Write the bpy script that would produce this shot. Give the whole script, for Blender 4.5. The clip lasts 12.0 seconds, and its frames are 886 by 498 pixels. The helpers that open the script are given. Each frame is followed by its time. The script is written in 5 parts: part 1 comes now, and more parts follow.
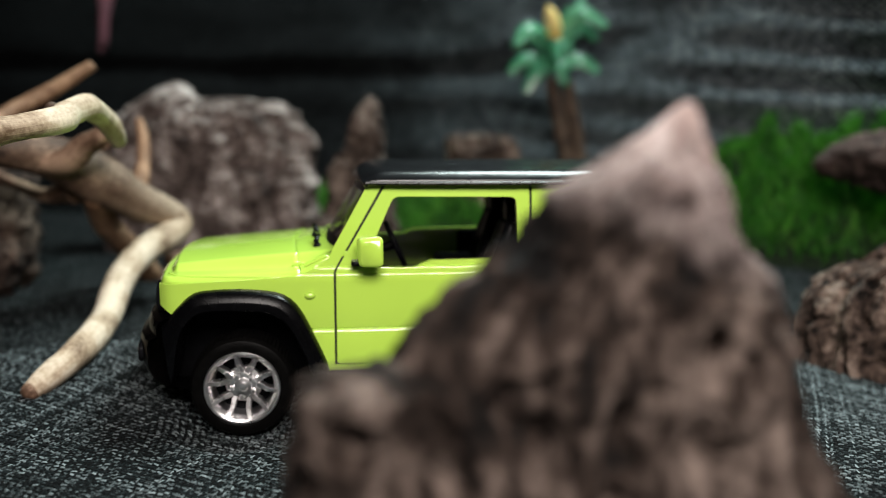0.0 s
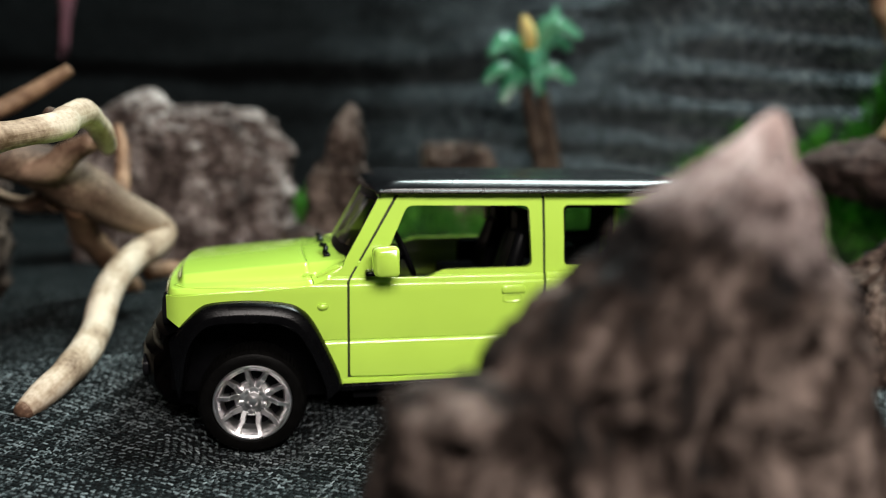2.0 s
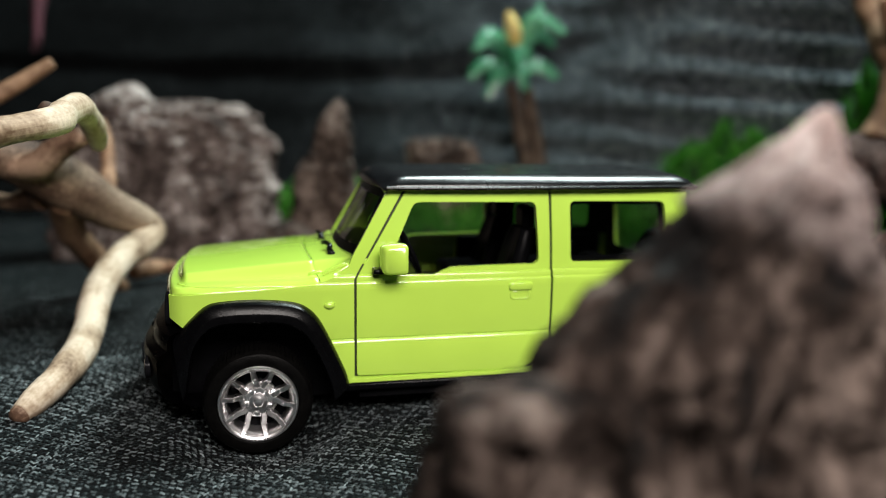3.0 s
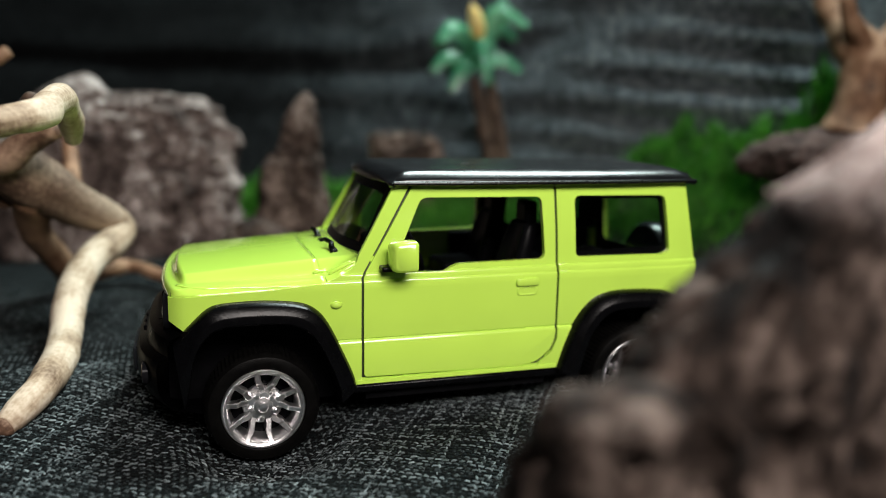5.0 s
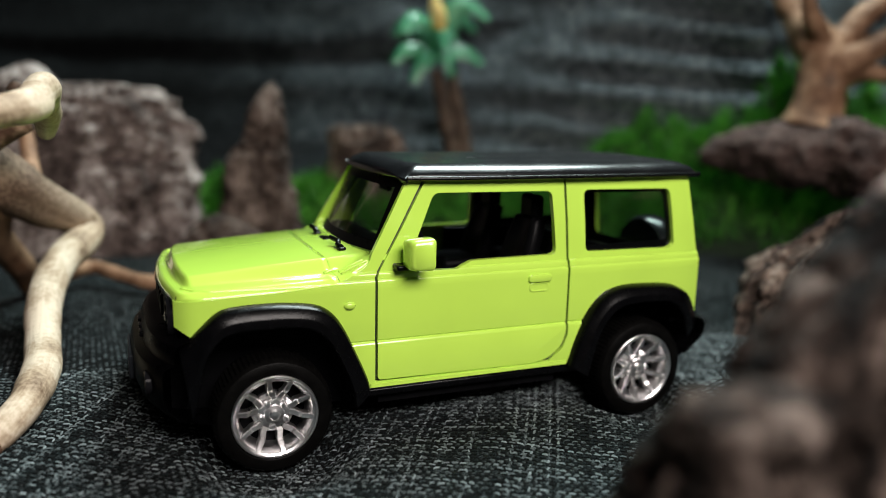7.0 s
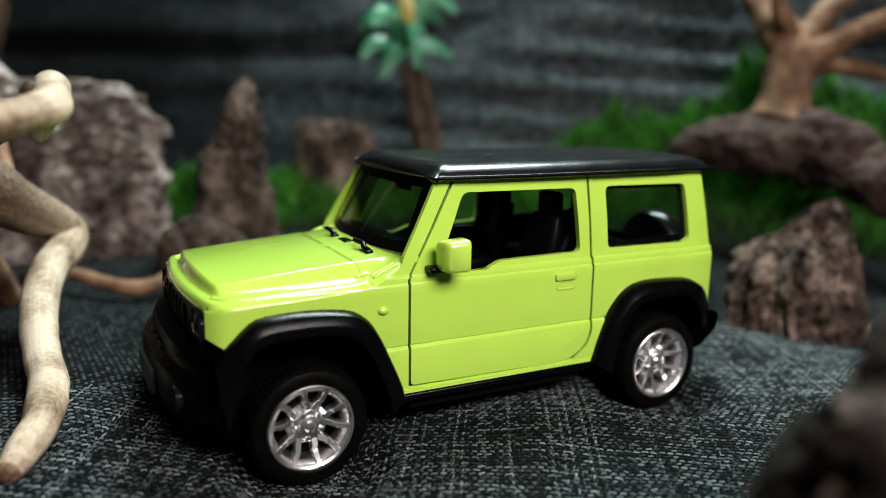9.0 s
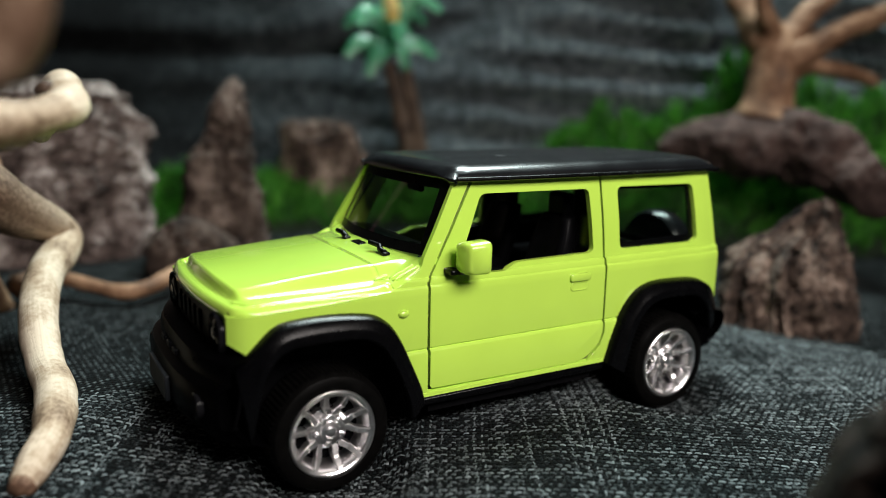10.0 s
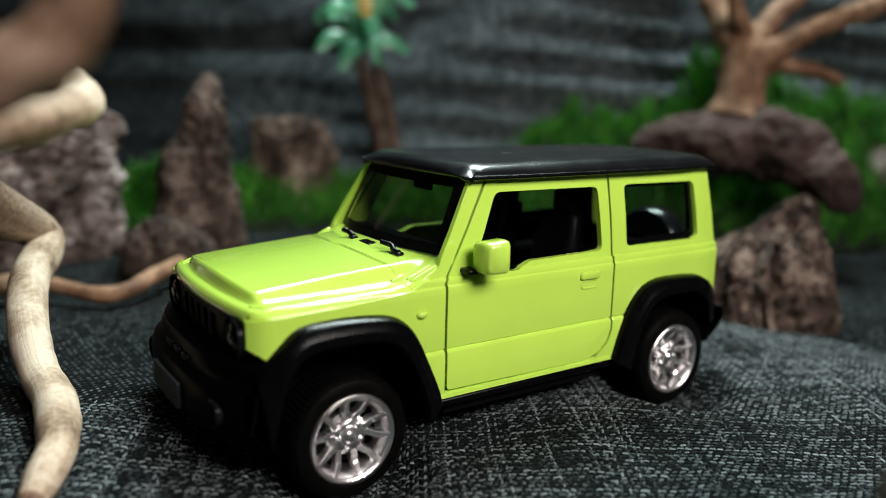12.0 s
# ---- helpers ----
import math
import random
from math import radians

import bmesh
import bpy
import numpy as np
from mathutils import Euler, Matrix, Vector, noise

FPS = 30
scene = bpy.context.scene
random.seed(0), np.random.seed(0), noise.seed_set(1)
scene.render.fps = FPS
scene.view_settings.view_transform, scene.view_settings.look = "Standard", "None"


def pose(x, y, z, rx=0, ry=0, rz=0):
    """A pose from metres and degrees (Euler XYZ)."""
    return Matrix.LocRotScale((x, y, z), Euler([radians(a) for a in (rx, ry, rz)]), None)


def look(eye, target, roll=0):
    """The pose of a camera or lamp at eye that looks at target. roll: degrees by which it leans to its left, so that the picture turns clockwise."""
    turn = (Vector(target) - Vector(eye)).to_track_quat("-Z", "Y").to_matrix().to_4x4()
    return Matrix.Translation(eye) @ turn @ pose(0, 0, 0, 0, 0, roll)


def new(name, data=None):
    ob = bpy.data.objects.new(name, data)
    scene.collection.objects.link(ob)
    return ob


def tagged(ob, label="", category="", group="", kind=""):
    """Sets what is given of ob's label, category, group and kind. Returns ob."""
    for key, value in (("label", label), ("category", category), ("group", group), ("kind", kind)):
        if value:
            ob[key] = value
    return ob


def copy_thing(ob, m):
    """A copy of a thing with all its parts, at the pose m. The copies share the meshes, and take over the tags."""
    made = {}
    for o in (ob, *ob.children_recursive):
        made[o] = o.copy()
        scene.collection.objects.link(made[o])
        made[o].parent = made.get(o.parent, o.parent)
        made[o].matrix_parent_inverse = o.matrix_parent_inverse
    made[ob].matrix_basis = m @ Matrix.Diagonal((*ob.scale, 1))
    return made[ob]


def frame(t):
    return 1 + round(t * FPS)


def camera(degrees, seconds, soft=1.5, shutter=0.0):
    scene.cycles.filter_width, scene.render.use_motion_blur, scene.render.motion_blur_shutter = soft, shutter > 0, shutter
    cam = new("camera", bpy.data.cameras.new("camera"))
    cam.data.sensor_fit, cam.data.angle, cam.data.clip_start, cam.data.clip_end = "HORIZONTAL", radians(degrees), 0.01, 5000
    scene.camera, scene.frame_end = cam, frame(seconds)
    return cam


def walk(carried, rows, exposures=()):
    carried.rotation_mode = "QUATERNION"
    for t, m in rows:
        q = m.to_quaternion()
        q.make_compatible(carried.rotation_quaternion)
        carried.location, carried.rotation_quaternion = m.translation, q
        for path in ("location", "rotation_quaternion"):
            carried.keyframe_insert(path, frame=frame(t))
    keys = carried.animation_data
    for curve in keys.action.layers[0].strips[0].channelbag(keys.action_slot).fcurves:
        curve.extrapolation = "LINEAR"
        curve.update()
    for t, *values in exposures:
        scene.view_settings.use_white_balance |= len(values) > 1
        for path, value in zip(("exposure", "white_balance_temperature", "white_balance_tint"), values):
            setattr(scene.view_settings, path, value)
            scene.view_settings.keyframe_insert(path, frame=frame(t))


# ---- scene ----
cam = camera(59.6, 12.0, soft=0.8)
METRES, EYE, TILT, LEAN, TURN = 0.11, 0.080, -10.5, -0.5, -6.8
ROWS = [
    (0.0, 0.0, 0.0, 0.0, 0.0, 0.0, -0.0),
    (0.5, -0.0308, 0.0025, 0.0023, -0.93, 0.22, 0.12),
    (1.0, -0.0706, 0.0091, 0.0032, -1.98, 0.42, 0.24),
    (1.5, -0.1058, 0.0141, 0.0028, -2.78, 0.58, 0.27),
    (2.0, -0.1435, 0.0238, 0.0023, -3.73, 0.62, 0.28),
    (2.5, -0.1829, 0.0376, 0.0031, -4.99, 0.48, 0.44),
    (3.0, -0.2246, 0.0494, 0.0053, -5.97, 0.31, 0.58),
    (5.0, -0.3721, 0.109, 0.0125, -10.7, -0.19, 1.22),
    (5.5, -0.4077, 0.1319, 0.0155, -12.13, -0.34, 1.48),
    (6.0, -0.4482, 0.1533, 0.0176, -13.35, -0.53, 1.63),
    (6.5, -0.4859, 0.1754, 0.0216, -14.46, -0.67, 1.79),
    (7.0, -0.5282, 0.1983, 0.0248, -15.81, -0.84, 1.96),
    (9.0, -0.6978, 0.2895, 0.0513, -20.55, -1.67, 3.15),
    (9.5, -0.7434, 0.3132, 0.0563, -21.76, -1.72, 3.32),
    (10.0, -0.7879, 0.3399, 0.0617, -23.06, -1.86, 3.44),
    (10.5, -0.8232, 0.3611, 0.0654, -24.03, -1.97, 3.51),
    (11.0, -0.852, 0.3815, 0.0681, -25.23, -2.11, 3.57),
    (11.5, -0.8732, 0.3991, 0.0724, -26.09, -2.27, 3.7),
    (12.0, -0.894, 0.4147, 0.0752, -26.81, -2.37, 3.77),
]
walk(cam, [(t, pose(0, 0, EYE, TILT, LEAN, TURN) @ pose(METRES * x, METRES * y, METRES * z, 90 + pitch, roll, yaw)) for t, x, y, z, yaw, pitch, roll in ROWS])

# a shallow depth of field, focused on the near flank of the toy car
cam.data.dof.use_dof = True
cam.data.dof.focus_distance = 0.172
cam.data.dof.aperture_fstop = 7.4

# ---- world and light ----
world = bpy.data.worlds.new("room_dark")
scene.world = world
world.use_nodes = True
world.node_tree.nodes["Background"].inputs["Color"].default_value = (0.62, 0.72, 0.8, 1)
world.node_tree.nodes["Background"].inputs["Strength"].default_value = 0.012


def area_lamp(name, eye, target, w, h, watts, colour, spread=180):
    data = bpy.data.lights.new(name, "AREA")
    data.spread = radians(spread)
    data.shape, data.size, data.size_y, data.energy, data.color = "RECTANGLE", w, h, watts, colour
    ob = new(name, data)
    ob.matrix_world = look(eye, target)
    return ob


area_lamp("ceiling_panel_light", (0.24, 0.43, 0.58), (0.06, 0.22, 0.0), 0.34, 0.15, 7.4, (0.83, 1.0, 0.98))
# unseen fill added on the camera side to brighten the car's near flank
area_lamp("camera_side_fill", (0.04, -0.17, 0.32), (0.03, 0.2, 0.035), 0.26, 0.15, 0.92, (1.0, 0.92, 0.87), 100)
scene.view_settings.exposure = 0.0


# ---- materials ----
def mat(name):
    m = bpy.data.materials.new(name)
    m.use_nodes = True
    return m, m.node_tree.nodes, m.node_tree.links, m.node_tree.nodes["Principled BSDF"]


def node(nodes, kind, **values):
    n = nodes.new(kind)
    for key, value in values.items():
        n.inputs[key.replace("_", " ")].default_value = value
    return n


def ramp(nodes, stops):
    n = nodes.new("ShaderNodeValToRGB")
    n.color_ramp.elements[0].position, n.color_ramp.elements[0].color = stops[0][0], (*stops[0][1], 1)
    n.color_ramp.elements[1].position, n.color_ramp.elements[1].color = stops[-1][0], (*stops[-1][1], 1)
    for at, colour in stops[1:-1]:
        n.color_ramp.elements.new(at).color = (*colour, 1)
    return n


def mathn(nodes, links, op, a, b=None, c=None):
    n = nodes.new("ShaderNodeMath")
    n.operation = op
    for slot, v in enumerate((a, b, c)):
        if v is None:
            continue
        if hasattr(v, "links"):
            links.new(v, n.inputs[slot])
        else:
            n.inputs[slot].default_value = v
    return n.outputs[0]


def simple(name, colour, rough=0.5, metal=0.0, coat=0.0, vary=0.12, size=300.0, bump=0.05, depth=0.0002, spec=0.5):
    """Paint, plastic or metal with faint mottling and fine relief."""
    m, nodes, links, bsdf = mat(name)
    co = nodes.new("ShaderNodeTexCoord")
    nz = node(nodes, "ShaderNodeTexNoise", Scale=size, Detail=4.0)
    links.new(co.outputs["Object"], nz.inputs["Vector"])
    low = tuple(c * (1 - vary) for c in colour)
    high = tuple(min(1, c * (1 + vary)) for c in colour)
    r = ramp(nodes, [(0.3, low), (0.7, high)])
    links.new(nz.outputs["Fac"], r.inputs["Fac"])
    links.new(r.outputs["Color"], bsdf.inputs["Base Color"])
    bsdf.inputs["Metallic"].default_value = metal
    bsdf.inputs["Specular IOR Level"].default_value = spec
    bsdf.inputs["Coat Weight"].default_value = coat
    bsdf.inputs["Coat Roughness"].default_value = 0.06
    rr = mathn(nodes, links, "MULTIPLY_ADD", nz.outputs["Fac"], 0.16, max(rough - 0.08, 0.02))
    links.new(rr, bsdf.inputs["Roughness"])
    if bump:
        b = node(nodes, "ShaderNodeBump", Strength=bump, Distance=depth)
        n2 = node(nodes, "ShaderNodeTexNoise", Scale=size * 6, Detail=2.0)
        links.new(co.outputs["Object"], n2.inputs["Vector"])
        links.new(n2.outputs["Fac"], b.inputs["Height"])
        links.new(b.outputs["Normal"], bsdf.inputs["Normal"])
    return m


def fabric(name, dark, mid, light, pitch_u, pitch_v, bump=0.0008, shade_ramp=None):
    """Coarse melange plain weave: pale and dark yarns crossing, each float with its own tone."""
    m, nodes, links, bsdf = mat(name)
    co = nodes.new("ShaderNodeTexCoord")
    sep = nodes.new("ShaderNodeSeparateXYZ")
    links.new(co.outputs["UV"], sep.inputs[0])
    wob = node(nodes, "ShaderNodeTexNoise", Scale=160.0, Detail=2.0)
    links.new(co.outputs["UV"], wob.inputs["Vector"])
    off = mathn(nodes, links, "MULTIPLY", mathn(nodes, links, "SUBTRACT", wob.outputs["Fac"], 0.5), 0.5)
    u = mathn(nodes, links, "ADD", mathn(nodes, links, "DIVIDE", sep.outputs[0], pitch_u), off)
    v = mathn(nodes, links, "ADD", mathn(nodes, links, "DIVIDE", sep.outputs[1], pitch_v), off)
    row, col = mathn(nodes, links, "FLOOR", v), mathn(nodes, links, "FLOOR", u)
    cell = nodes.new("ShaderNodeCombineXYZ")
    links.new(col, cell.inputs[0])
    links.new(row, cell.inputs[1])
    white = nodes.new("ShaderNodeTexWhiteNoise")
    white.noise_dimensions = "3D"
    links.new(cell.outputs[0], white.inputs["Vector"])
    parity = mathn(nodes, links, "FLOORED_MODULO", mathn(nodes, links, "ADD", row, col), 2.0)
    fu, fv = mathn(nodes, links, "FRACT", u), mathn(nodes, links, "FRACT", v)
    hu = mathn(nodes, links, "SINE", mathn(nodes, links, "MULTIPLY", fu, math.pi))
    hv = mathn(nodes, links, "SINE", mathn(nodes, links, "MULTIPLY", fv, math.pi))
    dome = mathn(nodes, links, "POWER", mathn(nodes, links, "MULTIPLY", hu, hv), 0.7)
    fuzz = node(nodes, "ShaderNodeTexNoise", Scale=2600.0, Detail=3.0)
    links.new(co.outputs["UV"], fuzz.inputs["Vector"])
    patch = node(nodes, "ShaderNodeTexNoise", Scale=28.0, Detail=3.0)
    links.new(co.outputs["UV"], patch.inputs["Vector"])
    tone = mathn(nodes, links, "ADD", mathn(nodes, links, "MULTIPLY", parity, 0.36), mathn(nodes, links, "MULTIPLY", white.outputs["Value"], 0.44))
    tone = mathn(nodes, links, "ADD", tone, mathn(nodes, links, "MULTIPLY", patch.outputs["Fac"], 0.2))
    tone = mathn(nodes, links, "ADD", tone, mathn(nodes, links, "MULTIPLY", mathn(nodes, links, "SUBTRACT", fuzz.outputs["Fac"], 0.5), 0.4))
    r = ramp(nodes, [(0.25, dark), (0.6, mid), (0.95, light)])
    links.new(tone, r.inputs["Fac"])
    gap = nodes.new("ShaderNodeMix")
    gap.data_type = "RGBA"
    gap.inputs[6].default_value = (*[c * 0.35 for c in dark], 1)
    links.new(mathn(nodes, links, "MINIMUM", mathn(nodes, links, "MULTIPLY", dome, 1.25), 1.0), gap.inputs[0])
    links.new(r.outputs["Color"], gap.inputs[7])
    tint = gap.outputs[2]
    if shade_ramp:
        # shade painted into the yarn colour, from black at one end to full tone
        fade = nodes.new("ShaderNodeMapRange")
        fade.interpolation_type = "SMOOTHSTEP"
        for slot, value in zip(("From Min", "From Max", "To Min", "To Max"), shade_ramp):
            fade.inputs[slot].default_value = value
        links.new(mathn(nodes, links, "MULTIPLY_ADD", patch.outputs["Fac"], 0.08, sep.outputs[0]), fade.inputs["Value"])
        shade_scale = nodes.new("ShaderNodeVectorMath")
        shade_scale.operation = "SCALE"
        links.new(tint, shade_scale.inputs[0])
        links.new(fade.outputs[0], shade_scale.inputs["Scale"])
        tint = shade_scale.outputs[0]
    links.new(tint, bsdf.inputs["Base Color"])
    bsdf.inputs["Roughness"].default_value = 0.92
    bsdf.inputs["Specular IOR Level"].default_value = 0.12
    b = node(nodes, "ShaderNodeBump", Strength=1.0, Distance=bump)
    links.new(mathn(nodes, links, "ADD", dome, mathn(nodes, links, "MULTIPLY", fuzz.outputs["Fac"], 0.4)), b.inputs["Height"])
    links.new(b.outputs["Normal"], bsdf.inputs["Normal"])
    return m


def yarn(name, dark, mid, light):
    """Single floats of yarn: UV x tells pale (1) from dark (0) yarn, each float differs by chance."""
    m, nodes, links, bsdf = mat(name)
    co = nodes.new("ShaderNodeTexCoord")
    sep = nodes.new("ShaderNodeSeparateXYZ")
    links.new(co.outputs["UV"], sep.inputs[0])
    geo = nodes.new("ShaderNodeNewGeometry")
    fuzz = node(nodes, "ShaderNodeTexNoise", Scale=3800.0, Detail=3.0)
    patch = node(nodes, "ShaderNodeTexNoise", Scale=28.0, Detail=3.0)
    for n in (fuzz, patch):
        links.new(co.outputs["Object"], n.inputs["Vector"])
    tone = mathn(nodes, links, "ADD", mathn(nodes, links, "MULTIPLY", sep.outputs[0], 0.75), mathn(nodes, links, "MULTIPLY", geo.outputs["Random Per Island"], 0.15))
    tone = mathn(nodes, links, "ADD", tone, mathn(nodes, links, "MULTIPLY", patch.outputs["Fac"], 0.12))
    tone = mathn(nodes, links, "ADD", tone, mathn(nodes, links, "MULTIPLY", mathn(nodes, links, "SUBTRACT", fuzz.outputs["Fac"], 0.5), 0.5))
    r = ramp(nodes, [(0.2, dark), (0.42, mid), (0.9, light)])
    links.new(tone, r.inputs["Fac"])
    links.new(r.outputs["Color"], bsdf.inputs["Base Color"])
    bsdf.inputs["Roughness"].default_value = 0.85
    bsdf.inputs["Specular IOR Level"].default_value = 0.15
    b = node(nodes, "ShaderNodeBump", Strength=0.8, Distance=0.0002)
    links.new(fuzz.outputs["Fac"], b.inputs["Height"])
    links.new(b.outputs["Normal"], bsdf.inputs["Normal"])
    return m


def stone(name, dark, mid, light, scale=1.0, bump=1.0, stops=(0.40, 0.52, 0.68), crust=None, streaks=0.0):
    """Rough weathered stone: blotches, pits and pale worn crust; the crust height starts a painted-lit tip."""
    m, nodes, links, bsdf = mat(name)
    co = nodes.new("ShaderNodeTexCoord")
    a = node(nodes, "ShaderNodeTexNoise", Scale=70.0 * scale, Detail=8.0, Roughness=0.65)
    b = node(nodes, "ShaderNodeTexNoise", Scale=420.0 * scale, Detail=6.0, Roughness=0.7)
    v = node(nodes, "ShaderNodeTexVoronoi", Scale=230.0 * scale, Randomness=1.0)
    for n in (a, b, v):
        links.new(co.outputs["Object"], n.inputs["Vector"])
    mp = nodes.new("ShaderNodeMapping")
    mp.inputs["Scale"].default_value = (1.0, 1.0, 0.4)
    links.new(co.outputs["Object"], mp.inputs["Vector"])
    big = node(nodes, "ShaderNodeTexNoise", Scale=95.0 * scale, Detail=3.0)
    links.new(mp.outputs[0], big.inputs["Vector"])
    mixed = mathn(nodes, links, "ADD", mathn(nodes, links, "MULTIPLY", a.outputs["Fac"], 0.42), mathn(nodes, links, "MULTIPLY", b.outputs["Fac"], 0.28))
    mixed = mathn(nodes, links, "ADD", mixed, mathn(nodes, links, "MULTIPLY", big.outputs["Fac"], 0.36))
    pit = mathn(nodes, links, "MINIMUM", mathn(nodes, links, "MULTIPLY", v.outputs["Distance"], 2.2), 1.0)
    mixed = mathn(nodes, links, "SUBTRACT", mixed, mathn(nodes, links, "MULTIPLY", mathn(nodes, links, "SUBTRACT", 1.0, pit), 0.1))
    if streaks:
        # paler ribs and dark furrows that run up the stone
        up = nodes.new("ShaderNodeMapping")
        up.inputs["Scale"].default_value = (1.0, 1.0, 0.33)
        links.new(co.outputs["Object"], up.inputs["Vector"])
        rib = node(nodes, "ShaderNodeTexNoise", Scale=210.0, Detail=2.5, Roughness=0.55, Distortion=0.4)
        links.new(up.outputs[0], rib.inputs["Vector"])
        mixed = mathn(nodes, links, "MULTIPLY_ADD", mathn(nodes, links, "SUBTRACT", rib.outputs["Fac"], 0.5), streaks, mixed)
    r = ramp(nodes, [(stops[0], dark), (stops[1], mid), (stops[2], light)])
    links.new(mixed, r.inputs["Fac"])
    skin = r.outputs["Color"]
    if crust:
        # light on the tip, painted as a paler, pinkish tone from crust height up
        sep = nodes.new("ShaderNodeSeparateXYZ")
        links.new(co.outputs["Object"], sep.inputs[0])
        along = mathn(nodes, links, "MULTIPLY_ADD", sep.outputs[0], 0.35, sep.outputs[2])
        along = mathn(nodes, links, "MULTIPLY_ADD", a.outputs["Fac"], 0.022, along)
        lit_mask = nodes.new("ShaderNodeMapRange")
        lit_mask.inputs["From Min"].default_value, lit_mask.inputs["From Max"].default_value = crust + 0.016, crust + 0.034
        links.new(along, lit_mask.inputs["Value"])
        tip = nodes.new("ShaderNodeMix")
        tip.data_type = "RGBA"
        links.new(lit_mask.outputs[0], tip.inputs[0])
        links.new(skin, tip.inputs[6])
        pale = ramp(nodes, [(0.4, (0.5, 0.38, 0.35)), (0.6, (0.92, 0.8, 0.77))])
        links.new(mixed, pale.inputs["Fac"])
        links.new(pale.outputs["Color"], tip.inputs[7])
        skin = tip.outputs[2]
    links.new(skin, bsdf.inputs["Base Color"])
    bsdf.inputs["Roughness"].default_value = 0.88
    bsdf.inputs["Specular IOR Level"].default_value = 0.25
    h = mathn(nodes, links, "ADD", mathn(nodes, links, "MULTIPLY", b.outputs["Fac"], 0.8), mathn(nodes, links, "MULTIPLY", pit, 0.5))
    bp = node(nodes, "ShaderNodeBump", Strength=bump, Distance=0.0014 / scale)
    links.new(h, bp.inputs["Height"])
    links.new(bp.outputs["Normal"], bsdf.inputs["Normal"])
    return m


def wood(name, dark, mid, light, turns=None):
    """Bleached driftwood with grain running along the branch (UV y) and darker knots."""
    m, nodes, links, bsdf = mat(name)
    co = nodes.new("ShaderNodeTexCoord")
    mp = nodes.new("ShaderNodeMapping")
    mp.inputs["Scale"].default_value = (30.0, 5.0, 1.0)
    links.new(co.outputs["UV"], mp.inputs["Vector"])
    g = node(nodes, "ShaderNodeTexNoise", Scale=1.6, Detail=7.0, Roughness=0.65, Distortion=0.6)
    links.new(mp.outputs[0], g.inputs["Vector"])
    p = node(nodes, "ShaderNodeTexNoise", Scale=75.0, Detail=5.0)
    links.new(co.outputs["Object"], p.inputs["Vector"])
    s = node(nodes, "ShaderNodeTexNoise", Scale=900.0, Detail=3.0)
    links.new(co.outputs["Object"], s.inputs["Vector"])
    mixed = mathn(nodes, links, "ADD", mathn(nodes, links, "MULTIPLY", g.outputs["Fac"], 0.26), mathn(nodes, links, "MULTIPLY", p.outputs["Fac"], 0.74))
    mixed = mathn(nodes, links, "ADD", mixed, mathn(nodes, links, "MULTIPLY", mathn(nodes, links, "SUBTRACT", s.outputs["Fac"], 0.5), 0.25))
    r = ramp(nodes, [(0.33, dark), (0.47, mid), (0.62, light)])
    links.new(mixed, r.inputs["Fac"])
    skin = r.outputs["Color"]
    if turns:
        # the bleached bark gives way to browner wood further along the limb
        start, end, *tones = turns
        sep = nodes.new("ShaderNodeSeparateXYZ")
        links.new(co.outputs["UV"], sep.inputs[0])
        age = nodes.new("ShaderNodeMapRange")
        age.inputs["From Min"].default_value, age.inputs["From Max"].default_value = start, end
        links.new(mathn(nodes, links, "MULTIPLY_ADD", mathn(nodes, links, "SUBTRACT", p.outputs["Fac"], 0.5), 0.25, sep.outputs[1]), age.inputs["Value"])
        old = ramp(nodes, [(0.33, tones[0]), (0.47, tones[1]), (0.62, tones[2])])
        links.new(mixed, old.inputs["Fac"])
        blend = nodes.new("ShaderNodeMix")
        blend.data_type = "RGBA"
        links.new(age.outputs[0], blend.inputs[0])
        links.new(skin, blend.inputs[6])
        links.new(old.outputs["Color"], blend.inputs[7])
        skin = blend.outputs[2]
    links.new(skin, bsdf.inputs["Base Color"])
    bsdf.inputs["Roughness"].default_value = 0.7
    bsdf.inputs["Specular IOR Level"].default_value = 0.3
    bp = node(nodes, "ShaderNodeBump", Strength=0.35, Distance=0.0005)
    links.new(mathn(nodes, links, "ADD", g.outputs["Fac"], mathn(nodes, links, "MULTIPLY", s.outputs["Fac"], 0.4)), bp.inputs["Height"])
    links.new(bp.outputs["Normal"], bsdf.inputs["Normal"])
    return m


def leafy(name, dark, mid, light, rough=0.6, trans=0.15):
    m, nodes, links, bsdf = mat(name)
    geo = nodes.new("ShaderNodeNewGeometry")
    co = nodes.new("ShaderNodeTexCoord")
    n = node(nodes, "ShaderNodeTexNoise", Scale=60.0, Detail=4.0)
    links.new(co.outputs["Object"], n.inputs["Vector"])
    t = mathn(nodes, links, "ADD", mathn(nodes, links, "MULTIPLY", geo.outputs["Random Per Island"], 0.5), mathn(nodes, links, "MULTIPLY", n.outputs["Fac"], 0.6))
    r = ramp(nodes, [(0.2, dark), (0.55, mid), (0.9, light)])
    links.new(t, r.inputs["Fac"])
    links.new(r.outputs["Color"], bsdf.inputs["Base Color"])
    bsdf.inputs["Roughness"].default_value = rough
    bsdf.inputs["Subsurface Weight"].default_value = trans
    bsdf.inputs["Subsurface Radius"].default_value = (0.002, 0.003, 0.001)
    bsdf.inputs["Subsurface Scale"].default_value = 0.5
    return m


